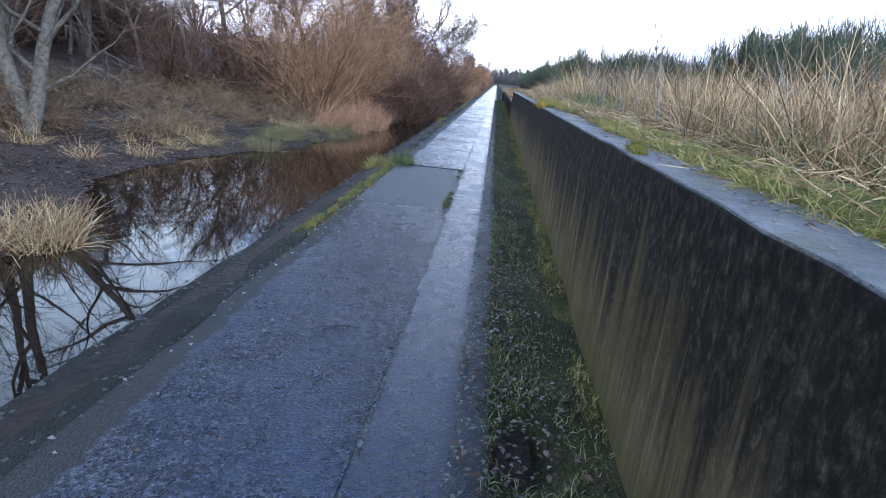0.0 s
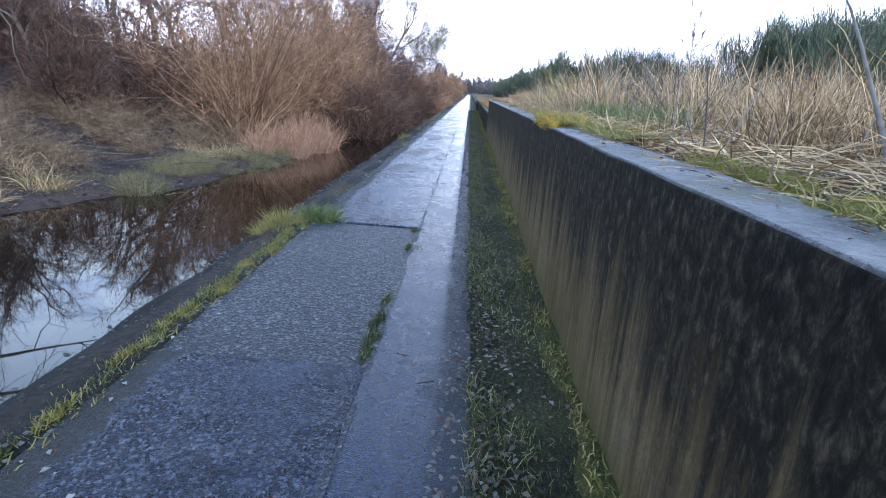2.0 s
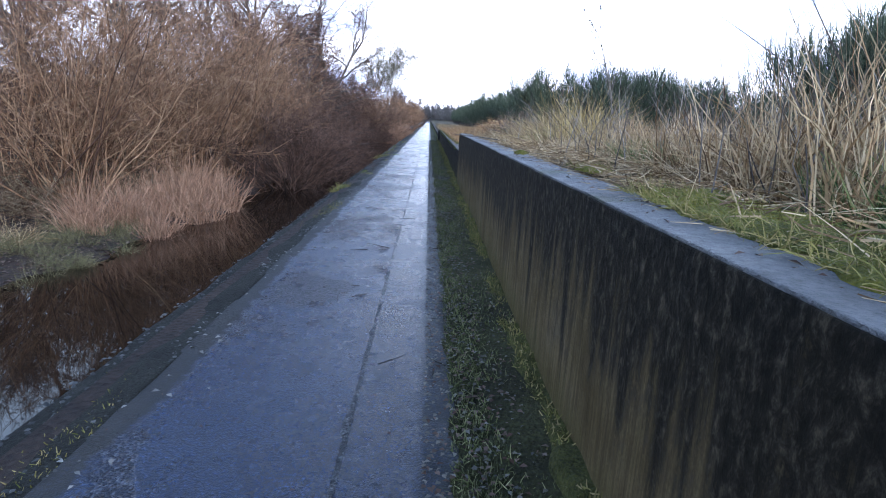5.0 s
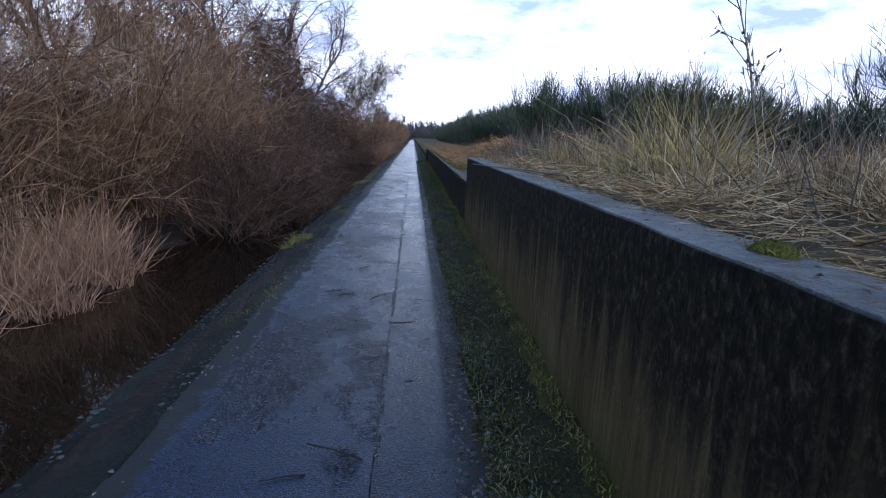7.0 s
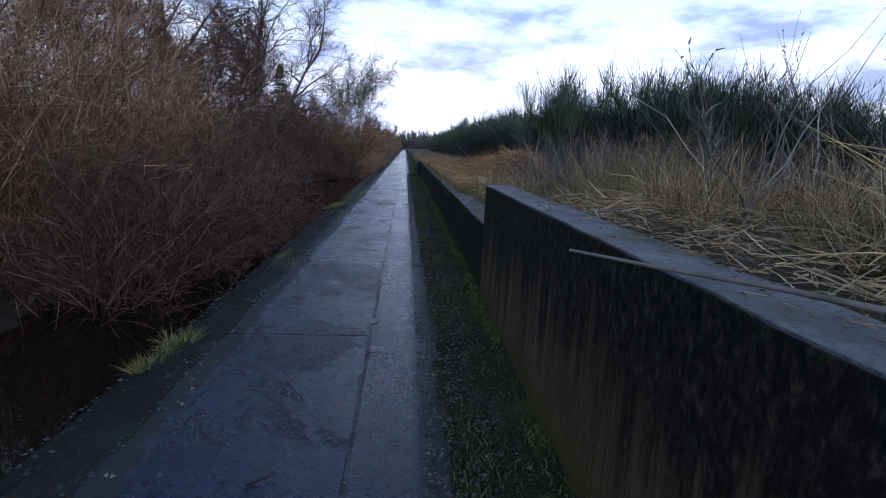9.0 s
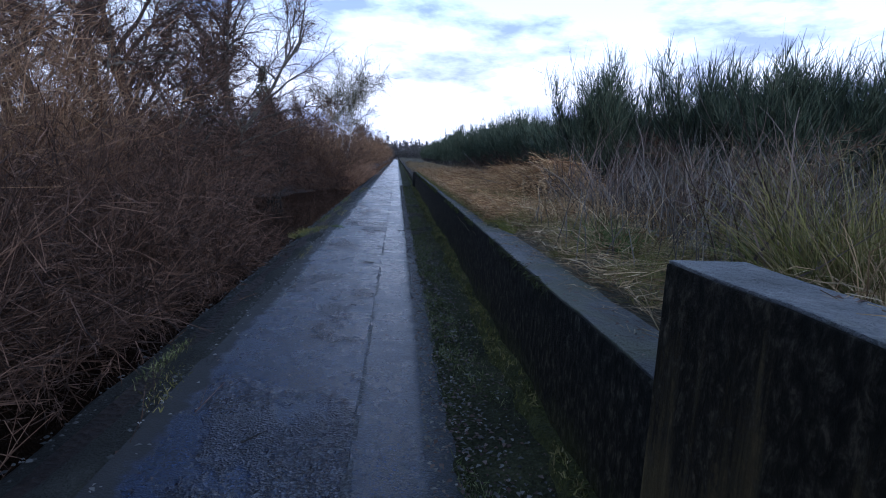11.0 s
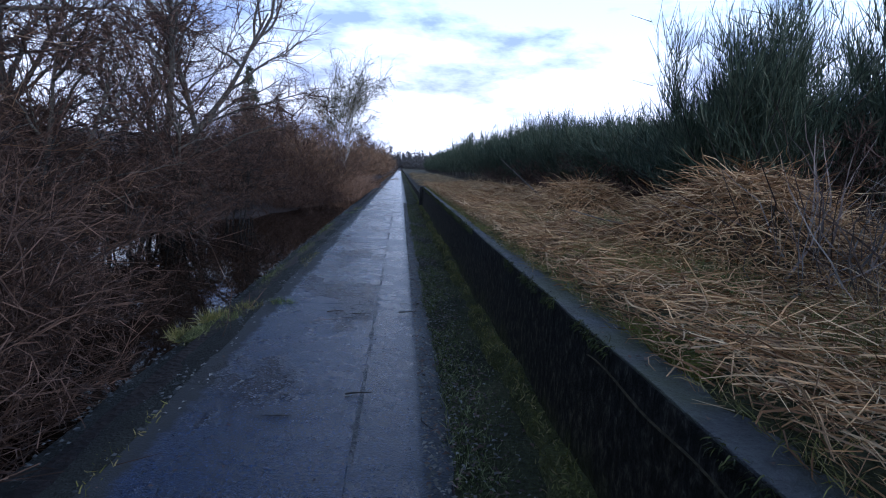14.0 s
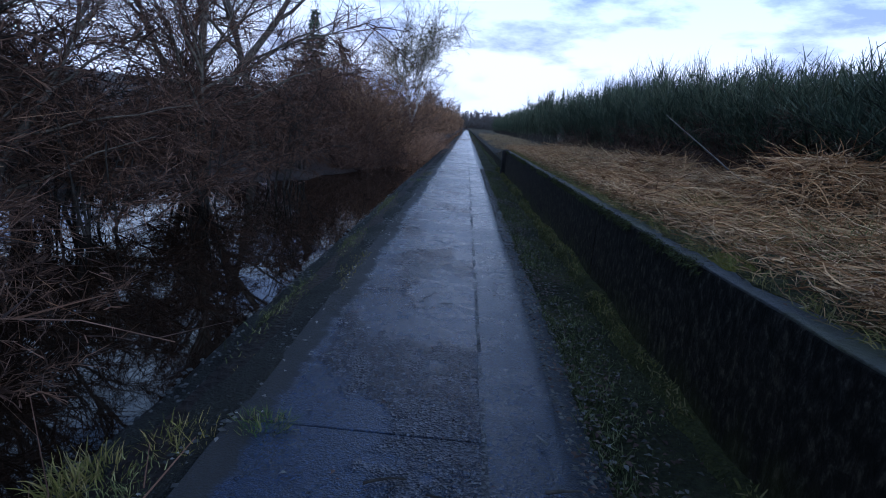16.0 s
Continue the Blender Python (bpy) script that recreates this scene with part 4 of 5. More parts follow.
for x, y, s, w in ((7.2, 19.8, 0.95, 0.9), (8.7, 20.8, 1.1, 1.1), (10.2, 21.0, 1.25, 1.2), (11.8, 20.6, 1.25, 1.3), (8.0, 18.6, 0.9, 1.0)):
    brooms.place("g1", at(x, y, s, R.uniform(0, 6.3), 0, w))
for y in np.arange(4, 30, 3.0):
    brooms.place("g2", at(18 + R.uniform(-1.5, 1.5), y, R.uniform(0.9, 1.1), R.uniform(0, 6.3), 0, R.uniform(1.3, 1.7)))
# woods on the far rise
far_me = shrub("far_tree", 18, 7.0, 3.4, 6, 40, 300, M_TWIG, 0.1, 0.02, 0.22)
spots = on_ground(R, 180, lambda r, y: r.uniform(-1, 1) * (40 + 0.25 * y), lambda r: r.uniform(330, 540), (0.8, 1.5))
spots += on_ground(R, 240, lambda r, y: r.uniform(-18, 42), lambda r: r.uniform(322, 400), (0.6, 1.1))
stuff("far_wood", sown(far_me[1], "far_wood", spots, R, M_FARWOOD), "bare brown woods on the distant rise", "wood")

# reeds and grasses
c_reed = clump("reed_a", 41, 110, 1.15, 0.3, 0.28, 0.05, 0.016, M_REED, 5, 0.2)
c_straw = clump("straw_a", 42, 120, 0.95, 0.32, 0.3, 0.07, 0.013, M_STRAW, 6, 0.2)
c_bent = clump("straw_b", 43, 130, 0.75, 0.36, 0.75, 0.2, 0.012, M_STRAW, 6, 0.24)
c_stalk = clump("stalk_a", 44, 22, 1.4, 0.4, 0.38, 0.02, 0.016, M_GREYSTALK, 6, 0.2)
c_cane = clump("cane_a", 48, 15, 1.5, 0.35, 0.5, 0.07, 0.02, M_CANE, 8, 0.12)
c_green = clump("green_a", 45, 200, 0.45, 0.25, 0.6, 0.2, 0.009, M_GRASS, 5, 0.15)
c_ygr = clump("ygreen_a", 46, 200, 0.4, 0.28, 0.7, 0.22, 0.006, M_YGRASS, 5, 0.18)
stuff("reed_bed", sown(c_reed, "reed_bed", on_ground(R, 46, lambda r, y: shore(y) - r.uniform(-0.15, 1.0), lambda r: r.choice([r.uniform(16.6, 18.4), r.uniform(19.0, 20.6)]), (0.38, 0.82)), R, M_REED), "dry pinkish-tan reeds standing at the water's edge", "reeds")
stuff("reed_bed", sown(c_reed, "reed_bed_far", on_ground(R, 46, lambda r, y: shore(y) + r.uniform(-1.0, 0.5), lambda r: r.uniform(52, 66), (1.0, 1.6)), R, M_REED), "dry tan reeds further along the channel", "reeds")
edge = lambda r, y: 1.05 + r.rand() ** 1.2 * 5.5 + 0.25 * math.sin(y * 0.9)
stuff("dry_grass", sown(c_straw, "dry_grass_tall", on_ground(R, 190, edge, lambda r: r.uniform(0.5, 13.5), (0.5, 0.95)) + on_ground(R, 120, edge, lambda r: r.uniform(13.5, 24), (0.35, 0.6)), R, M_STRAW), "tall dry straw-coloured grass behind the wall", "grass")
stuff("dry_grass", sown(c_bent, "dry_grass_bent", on_ground(R, 190, lambda r, y: 0.85 + r.rand() * 5, lambda r: r.uniform(0.5, 27.5), (0.5, 0.95)), R, M_STRAW), "bent dry grass lying over behind the wall", "grass")
stuff("dry_grass", sown(c_bent, "dry_grass_far", on_ground(R, 170, lambda r, y: 0.5 + r.rand() * 4.5, lambda r: r.uniform(34, 120), (0.4, 0.9)), R, M_STRAW), "dry grass along the wall further on", "grass")
stuff("dead_stalks", sown(c_stalk, "dead_stalks", on_ground(R, 80, lambda r, y: 1.1 + r.rand() * 5, lambda r: r.uniform(1, 24), (0.6, 1.15)), R, M_GREYSTALK), "grey dead weed stalks standing in the grass", "weeds")
stuff("dead_stalks", sown(c_stalk, "dead_stalks_tangle", on_ground(R, 75, lambda r, y: 1.4 + r.rand() * 3.2, lambda r: r.uniform(23.5, 28.3), (0.45, 1.1)), R, M_GREYSTALK), "grey tangle of dead stalks before the broom bushes", "weeds")
stuff("dead_canes", sown(c_cane, "dead_canes", on_ground(R, 64, lambda r, y: 1.3 + r.rand() * 3.2, lambda r: r.uniform(23.0, 28.6), (0.5, 1.0)) + on_ground(R, 26, lambda r, y: 1.6 + r.rand() * 3.0, lambda r: r.uniform(5, 21), (0.45, 0.8)), R, M_CANE), "thick grey-pink arching dead canes before the hedge", "canes")
stuff("green_grass", sown(c_green, "green_grass", on_ground(R, 46, lambda r, y: 0.8 + r.rand() * 1.1, lambda r: r.choice([3.4, 9.3, 9.6, 10.0, 10.6, 13.5, 18, 24.3, 30.6]) + r.normal() * 0.45, (0.4, 0.85)), R, M_GRASS), "green grass among the dry straw", "grass")
stuff("green_grass", sown(c_ygr, "yellow_grass", on_ground(R, 120, lambda r, y: 0.4 + r.rand() ** 1.5 * 1.0, lambda r: r.choice([r.uniform(21.6, 27.5), r.uniform(21.6, 27.5), r.uniform(28, 29), r.uniform(30, 40)]), (0.3, 0.75)), R, M_YGRASS), "yellow-green grass along the low wall", "grass")
stuff("bank_grass", sown(c_ygr, "bank_grass", on_ground(R, 80, lambda r, y: shore(y) - r.uniform(-0.1, 1.3), lambda r: r.uniform(11.2, 17), (0.4, 0.7)), R, M_BANKGRASS), "matted yellow-green grass on the muddy shore", "grass")
stuff("bank_straw", sown(c_bent, "bank_straw", on_ground(R, 26, lambda r, y: shore(y) - r.uniform(0.4, 3.4), lambda r: r.uniform(8.5, 16), (0.3, 0.7)), R, M_STRAW), "dry grass wisps on the mud bank", "grass")
def field_xy(r, n, x0, x1, y0, y1):
    return np.stack([x0 + (x1 - x0) * r.rand(n) ** 1.4, r.uniform(y0, y1, n)], 1)
stuff("straw_litter", strewn("straw_litter_a", R, field_xy(R, 34000, 0.26, 5.0, 0, 27), ground_z, 0.24, 0.0055, M_STRAW, 0.09, 3, 0.25), "flattened dry straw behind the high wall", "straw")
stuff("straw_litter", strewn("straw_litter_b", R, field_xy(R, 64000, 0.16, 5.2, 25.5, 47), ground_z, 0.27, 0.0058, M_THATCH, 0.16, 4, 0.35, 0.08, 0.07), "flattened cut straw behind the low wall", "straw")


def heap(x, y, r, h, n, seed):
    """A mound with long straws combed over it."""
    rng = np.random.RandomState(seed)
    e = thing("straw_heap", "heap of cut brown straw on the field", "straw heap", "straw heaps")
    z0 = float(ground_z(x, y)) - 0.05
    e.matrix_basis = Matrix.Translation((x, y, z0))
    dome = lambda a, b: h * np.exp(-(a * a + b * b) / (r * r) * 1.6) + 0.03 * wobble(a * 4, b * 4)
    g = np.linspace(-1.5 * r, 1.5 * r, 26)
    X, Y = np.meshgrid(g, g)
    v = np.stack([X, Y, dome(X, Y) - 0.06], -1).reshape(-1, 3)
    i = (np.arange(25)[:, None] * 26 + np.arange(25)[None]).reshape(-1)
    put("mound", mesh_np("mound", v, np.stack([i, i + 1, i + 27, i + 26], -1), M_FIELD, True), e)
    xy = rng.normal(size=(n, 2)) * r * 0.62
    base = np.concatenate([xy, dome(xy[:, 0], xy[:, 1])[:, None] + rng.uniform(0, 0.05, (n, 1))], 1)
    out = np.concatenate([xy / r + rng.normal(size=(n, 2)) * 0.8, np.zeros((n, 1))], 1)
    p = grow(rng, base, norm(out) + [0, 0, 0.1], rng.uniform(0.18, 0.5, n), 5, 0.1, 0.25)
    p[:, :, 0] = np.maximum(p[:, :, 0], 0.2 - x + 0.08 * rng.rand(n, 1))
    p[:, :, 2] = np.maximum(p[:, :, 2], dome(p[:, :, 0], p[:, :, 1]) + rng.uniform(0, 0.05, (n, 1)))
    tagged(put("thatch", mesh_np("thatch", *blades(p, taper(n, 5, 0.008 * rng.uniform(0.6, 1.3, n), 0.004), rng), M_THATCH), e), kind="stuff")


stuff("green_grass", sown(c_green, "green_grass_low", on_ground(R, 26, lambda r, y: 0.5 + r.rand() * 1.0, lambda r: r.choice([28.3, 28.9, 30.9, 31.6, 33.0, 25.6]) + r.normal() * 0.25, (0.25, 0.5)), R, M_GRASS), "green grass pushing up through the cut straw", "grass")
heap(1.8, 29.0, 0.95, 0.72, 4600, 1)
heap(1.9, 33.2, 0.85, 0.58, 3600, 2)
heap(1.3, 35.9, 0.75, 0.4, 2400, 3)
heap(1.1, 31.2, 0.5, 0.16, 500, 4)
heap(2.3, 38.5, 0.8, 0.3, 700, 5)
for i, (hx, hy) in enumerate(((0.75, 30.1), (0.75, 33.6), (0.85, 34.8), (0.8, 37.2), (1.0, 39.6), (2.9, 31.0), (3.1, 35.4))):
    heap(hx, hy, 0.45, 0.2, 520, 20 + i)
heap(0.9, 26.3, 0.6, 0.12, 500, 6)


def cushion(x, y, z, rx, ry, h, seed):
    """A moss cushion with a fringe of short blades."""
    rng = np.random.RandomState(seed)
    e = thing("moss_cushion", "yellow-green moss cushion on the wall top", "moss", "moss cushions")
    e.matrix_basis = Matrix.Translation((x, y, z))
    k = 16
    a = np.linspace(0, 2 * np.pi, k, endpoint=False)
    rings = []
    for f, hh in ((1.0, -0.02), (0.92, 0.35), (0.7, 0.75), (0.4, 0.95), (0.05, 1.0)):
        wob = 1 + 0.16 * np.sin(3 * a + seed) + 0.08 * np.sin(7 * a + 2 * seed)
        rings.append(np.stack([rx * f * wob * np.cos(a), ry * f * wob * np.sin(a), h * (hh + 0.1 * np.sin(5 * a + 9 * f))], 1))
    v = np.concatenate(rings)
    i = (np.arange(4)[:, None] * k + np.arange(k)[None])
    j = (np.arange(4)[:, None] * k + (np.arange(k) + 1)[None] % k)
    q = np.stack([i, j, j + k, i + k], -1).reshape(-1, 4)
    put("cushion", mesh_np("cushion", v, q, M_MOSS, True), e)
    n = 260
    b = np.stack([rng.normal(size=n) * rx * 0.5, rng.normal(size=n) * ry * 0.5, np.full(n, h * 0.5)], 1)
    p = grow(rng, b, fan(rng, n, 0.8) + b * [2, 2, 0], rng.uniform(0.12, 0.4, n) * min(rx, 0.2), 3, 0.12, 0.15)
    tagged(put("fringe", mesh_np("fringe", *blades(p, taper(n, 3, 0.0035, 0.002), rng), M_YGRASS), e), kind="stuff")


for i, (x, y, rx, ry, h) in enumerate(((0.36, 2.5, 0.14, 0.5, 0.04), (0.42, 4.1, 0.16, 0.6, 0.05), (0.26, 8.75, 0.22, 0.42, 0.07), (0.42, 8.0, 0.2, 0.6, 0.05), (0.46, 9.6, 0.2, 0.5, 0.06), (0.38, 11.2, 0.13, 0.35, 0.06), (0.4, 10.3, 0.14, 0.3, 0.05),
                                       (0.18, 14.3, 0.06, 0.09, 0.05), (0.42, 6.2, 0.15, 0.4, 0.04), (0.45, 13.0, 0.12, 0.3, 0.04), (0.4, 1.2, 0.15, 0.4, 0.04))):
    cushion(x, y, 1.085, rx, ry, h, i)
for i, (x, y, rx, ry, h) in enumerate(((0.3, 25.4, 0.12, 0.5, 0.05), (0.28, 27.0, 0.13, 0.45, 0.05), (0.3, 29.5, 0.12, 0.4, 0.04), (0.22, 31.0, 0.12, 0.3, 0.04))):
    cushion(x, y, 0.71, rx, ry, h, 20 + i)


for i, (x, y, r) in enumerate(((0.07, 3.47, 0.05), (0.06, 3.35, 0.035), (0.10, 3.61, 0.03))):
    cushion(x, y, 1.095, r, r * 1.2, 0.035, 60 + i)


def tuft(x, y, z, size, n, h, material, label, seed):
    ob = put("grass_tuft", clump("grass_tuft", seed, n, h, size, 0.6, 0.2, 0.008, material, 5))
    ob.matrix_basis = Matrix.Translation((x, y, z))
    return tagged(ob, label, "grass tuft", "tufts at the path edge", "")


GT, ST = "bright green grass tuft at a slab joint", "straw-yellow grass tuft on the channel edge"
for i, (x, y, z, sz, n, h, mt, lb) in enumerate(((-1.95, 9.5, -0.01, 0.15, 650, 0.23, M_GRASS, GT), (-1.75, 9.42, -0.02, 0.06, 90, 0.1, M_GRASS, GT), (-2.28, 9.35, -0.05, 0.15, 600, 0.22, M_YGRASS, ST), (-2.32, 9.05, -0.06, 0.12, 220, 0.2, M_YGRASS, ST),
                                                 (-2.16, 8.6, -0.03, 0.12, 130, 0.08, M_GRASS, GT), (-2.12, 8.0, -0.03, 0.12, 130, 0.07, M_YGRASS, ST), (-0.98, 9.35, -0.01, 0.06, 120, 0.08, M_YGRASS, GT), (-0.97, 8.75, -0.01, 0.08, 160, 0.09, M_YGRASS, GT), (-0.99, 8.2, -0.01, 0.06, 100, 0.07, M_YGRASS, GT),
                                                 (-2.3, 20.3, -0.05, 0.13, 260, 0.16, M_YGRASS, ST), (-2.38, 19.9, -0.06, 0.1, 160, 0.14, M_YGRASS, ST), (-1.88, 30.38, -0.01, 0.09, 420, 0.11, M_GRASS, GT), (-2.15, 30.25, -0.04, 0.13, 460, 0.12, M_YGRASS, ST), (-2.36, 30.0, -0.06, 0.14, 460, 0.13, M_YGRASS, ST),
                                                 (-2.46, 29.55, -0.08, 0.13, 220, 0.13, M_YGRASS, ST), (-2.1, 41.1, -0.03, 0.2, 200, 0.14, M_GRASS, GT), (-4.45, 5.2, -0.4, 0.3, 420, 0.5, M_STRAW, "golden straw tussock at the water's edge"), (-4.8, 4.9, -0.4, 0.3, 380, 0.55, M_STRAW, "golden straw tussock at the water's edge"),
                                                 (1.9, 22.7, 0.68, 0.5, 1300, 0.95, M_YGRASS, "olive-yellow grass tussock behind the wall"), (1.5, 17.6, 1.03, 0.35, 420, 1.1, M_YSTRAW, "tall golden dry grass tussock behind the wall"), (1.9, 18.3, 1.03, 0.35, 420, 1.0, M_YSTRAW, "tall golden dry grass tussock behind the wall"), (-4.75, 5.7, -0.4, 0.3, 300, 0.4, M_STRAW, "golden straw tussock at the water's edge"), (-5.15, 11.9, -0.4, 0.3, 260, 0.4, M_BANKGRASS, "pale grass tussock on the muddy shore"))):
    tuft(x, y, z, sz, n, h, mt, lb, 100 + i)
for i in range(16):
    tuft(-2.14 + R.normal() * 0.05, R.uniform(5.4, 9.3), -0.035, 0.09, 130, 0.055, M_YGRASS if R.rand() < 0.6 else M_GRASS, "low yellow-green grass patch on the channel edge", 140 + i)
for i in range(14):
    tuft(-0.975 + R.normal() * 0.01, R.choice([R.uniform(6.6, 9.4), R.uniform(9.5, 31)]), -0.012, 0.035, 40, 0.04, M_YGRASS, "small grass sprig in the slab seam", 160 + i)

# moss and grass creeping over the low wall's top
def creep(name, y0, y1, x0, n, z, seed, material=None, strands=None):
    rng = np.random.RandomState(seed)
    ys = np.arange(y0, y1, 0.06)
    xs = np.array([0.0, 0.02, 0.05, 0.1, 0.16, 0.24, 0.34])
    X, Y = np.meshgrid(xs, ys)
    lip = x0 + 0.03 * np.sin(Y * 1.3 + seed) + 0.018 * np.sin(Y * 6.1) + 0.016 * np.sin(Y * 17.0) + 0.012 * np.sin(Y * 41.0)
    Z = z + 0.035 * np.sin(np.clip(X / 0.2, 0, 1) * 1.57) + 0.008 * wobble(X * 30, Y * 18) - 0.02 * (X < 0.01)
    v = np.stack([X + lip, Y, Z], -1).reshape(-1, 3)
    i = (np.arange(len(ys) - 1)[:, None] * 7 + np.arange(6)[None]).reshape(-1)
    stuff("wall_moss", mesh_np(name, v, np.stack([i, i + 1, i + 8, i + 7], -1), material or M_MOSS, True), "patchy yellow-green moss creeping over the wall top", "moss")
    y = rng.uniform(y0, y1, n)
    b = np.stack([x0 - 0.03 + rng.rand(n) ** 1.5 * 0.3, y, np.full(n, z + 0.01)], 1)
    p = grow(rng, b, fan(rng, n, 1.2) + [-0.25, 0, 0], rng.uniform(0.03, 0.1, n), 4, 0.22, 0.2)
    stuff("wall_grass", mesh_np(name + "_grass", *blades(p, taper(n, 4, 0.0035, 0.0015), rng), strands or M_YGRASS), "short yellowed grass along the wall top", "grass")


creep("moss_low_a", 25.2, 28.6, 0.17, 1600, 0.718, 3, M_STRIP)
creep("moss_low_b", 28.5, 44.0, 0.13, 7000, 0.718, 8, M_STRIP)
for i, (cx, cy, ry) in enumerate(((0.11, 8.5, 0.2), (0.12, 8.75, 0.22))):
    cushion(cx, cy, 1.09, 0.13, ry, 0.05, 40 + i)
creep("moss_high_c", 8.3, 9.0, 0.03, 900, 1.1, 6, None, M_GOLDMOSS)
creep("moss_high_a", 7.2, 11.6, 0.2, 3000, 1.1, 4)
creep("moss_high_b", 0.2, 5.5, 0.2, 2500, 1.1, 5)
n = 16000
b = np.stack([0.012 + 0.05 * R.rand(n), R.normal(size=n) * 0.17 + 8.68, 1.085 + 0.05 * R.rand(n)], 1)
p = grow(R, b, fan(R, n, 0.9) * [1, 1, 0.4] + [-0.5, 0, 0], R.uniform(0.012, 0.045, n), 4, 0.7, 0.35)
stuff("wall_moss", mesh_np("moss_fringe_high", *blades(p, taper(n, 4, 0.0035, 0.0015), R), M_GOLDMOSS), "soft golden-yellow moss fringe hanging over the wall edge", "moss")
n = 16000
b = np.stack([0.004 + 0.03 * R.rand(n), R.uniform(22, 44, n), 0.675 + 0.05 * R.rand(n)], 1)
keep = (wobble(b[:, 1] * 2.7, b[:, 1] * 1.3) > 0.15 - 0.45 * smooth01(26, 32, b[:, 1])) & (R.rand(n) < 0.35 + 0.65 * smooth01(24, 30, b[:, 1]))
b = b[keep]
p = grow(R, b, fan(R, len(b), 0.9) * [1, 1, 0.4] + [-0.4, 0, 0], R.uniform(0.01, 0.05, len(b)), 4, 0.6, 0.3)
stuff("wall_moss", mesh_np("moss_fringe_low", *blades(p, taper(len(b), 4, 0.0045, 0.002), R), M_DARKMOSS), "dark green moss hanging over the low wall's edge", "moss")
n = 1500
xy = np.stack([-0.972 + R.normal(size=n) * 0.02, R.uniform(1, 46, n), np.full(n, -0.012)], 1)
stuff("seam_grit", pebbles("seam_grit", R, xy, 0.006, M_GRIT), "dark grit filling the seam between the slabs", "gravel")

# verge grass, litter
c_verge = clump("verge_a", 47, 60, 0.075, 0.06, 0.7, 0.2, 0.0045, M_VERGE, 4, 0.2)
spots = [(x, y, 0.012 + 0.03 * (x + 0.5), R.uniform(0.5, 1.3)) for x, y in zip(-0.47 * R.rand(1500) ** 0.8 - 0.02, R.uniform(0.8, 45, 1500)) if wobble(x * 4, y * 1.7) > -0.25 and ((x + 0.3) / 0.17) ** 2 + ((y - 2.62) / 0.26) ** 2 > 1]
stuff("verge_tufts", sown(c_verge, "verge_tufts", spots, R, M_VERGE), "small damp grass tufts on the mossy verge", "grass")
nb = 62000
vy, vx = R.uniform(0.5, 46, nb), -0.5 * R.rand(nb) ** 0.8
keep = (wobble(vx * 5, vy * 2.2) > -0.35) & (((vx + 0.3) / 0.15) ** 2 + ((vy - 2.62) / 0.24) ** 2 > 1)
vy, vx = vy[keep], vx[keep]
vb = np.stack([vx, vy, np.full(len(vx), 0.0) + 0.015], 1)
vp = grow(R, vb, fan(R, len(vx), 0.9), R.uniform(0.015, 0.06, len(vx)), 3, 0.15, 0.2)
stuff("verge_grass", mesh_np("verge_grass", *blades(vp, taper(len(vx), 3, 0.0055, 0.002), R), M_VERGE), "short damp grass on the verge", "grass")
nb = 15000
vy = R.uniform(0.5, 46, nb)
vy = vy[wobble(vy * 2.0, vy * 0.7) > -0.5]
vx = -0.01 - 0.13 * R.rand(len(vy))
vb = np.stack([vx, vy, ledge_z(vx, vy)], 1)
vp = grow(R, vb, fan(R, len(vy), 0.7), R.uniform(0.012, 0.05, len(vy)), 3, 0.25, 0.25)
stuff("moss_fringe", mesh_np("moss_fringe", *blades(vp, taper(len(vy), 3, 0.008, 0.003), R), M_YGRASS), "yellow-green moss fringe along the wall foot", "moss")
n = 14000
xy = np.stack([-0.62 + 0.5 * R.rand(n) ** 1.7, R.uniform(1, 46, n), 0.018 + 0.02 * R.rand(n)], 1)
stuff("leaf_litter", leaf_bits("verge_scraps", R, xy, 0.026, M_PALE2), "grey-brown leaf scraps along the verge", "leaves")
n = 12000
xy = np.stack([-0.62 + 0.58 * R.rand(n), R.uniform(1, 46, n), 0.016 + 0.02 * R.rand(n)], 1)
stuff("leaf_litter", leaf_bits("verge_leaves", R, xy, 0.03, M_LEAF), "fallen brown leaves on the verge", "leaves")
n = 1800
xy = np.stack([-2.25 + np.abs(R.normal(size=n)) * 0.22, R.uniform(1, 46, n), np.full(n, 0.004)], 1)
xy[:, 2] = np.where(xy[:, 0] < -2.03, -0.01 + 0.15 * (xy[:, 0] + 2.03), 0.004)
stuff("leaf_litter", leaf_bits("edge_leaves", R, xy, 0.028, M_PALE), "pale leaf scraps along the path edge", "leaves")
n = 700
xy = np.stack([R.uniform(-2.0, -0.5, n), R.uniform(1, 46, n), np.full(n, 0.006)], 1)
stuff("leaf_litter", leaf_bits("path_leaves", R, xy, 0.02, M_LEAF), "small dark leaf scraps on the wet path", "leaves")
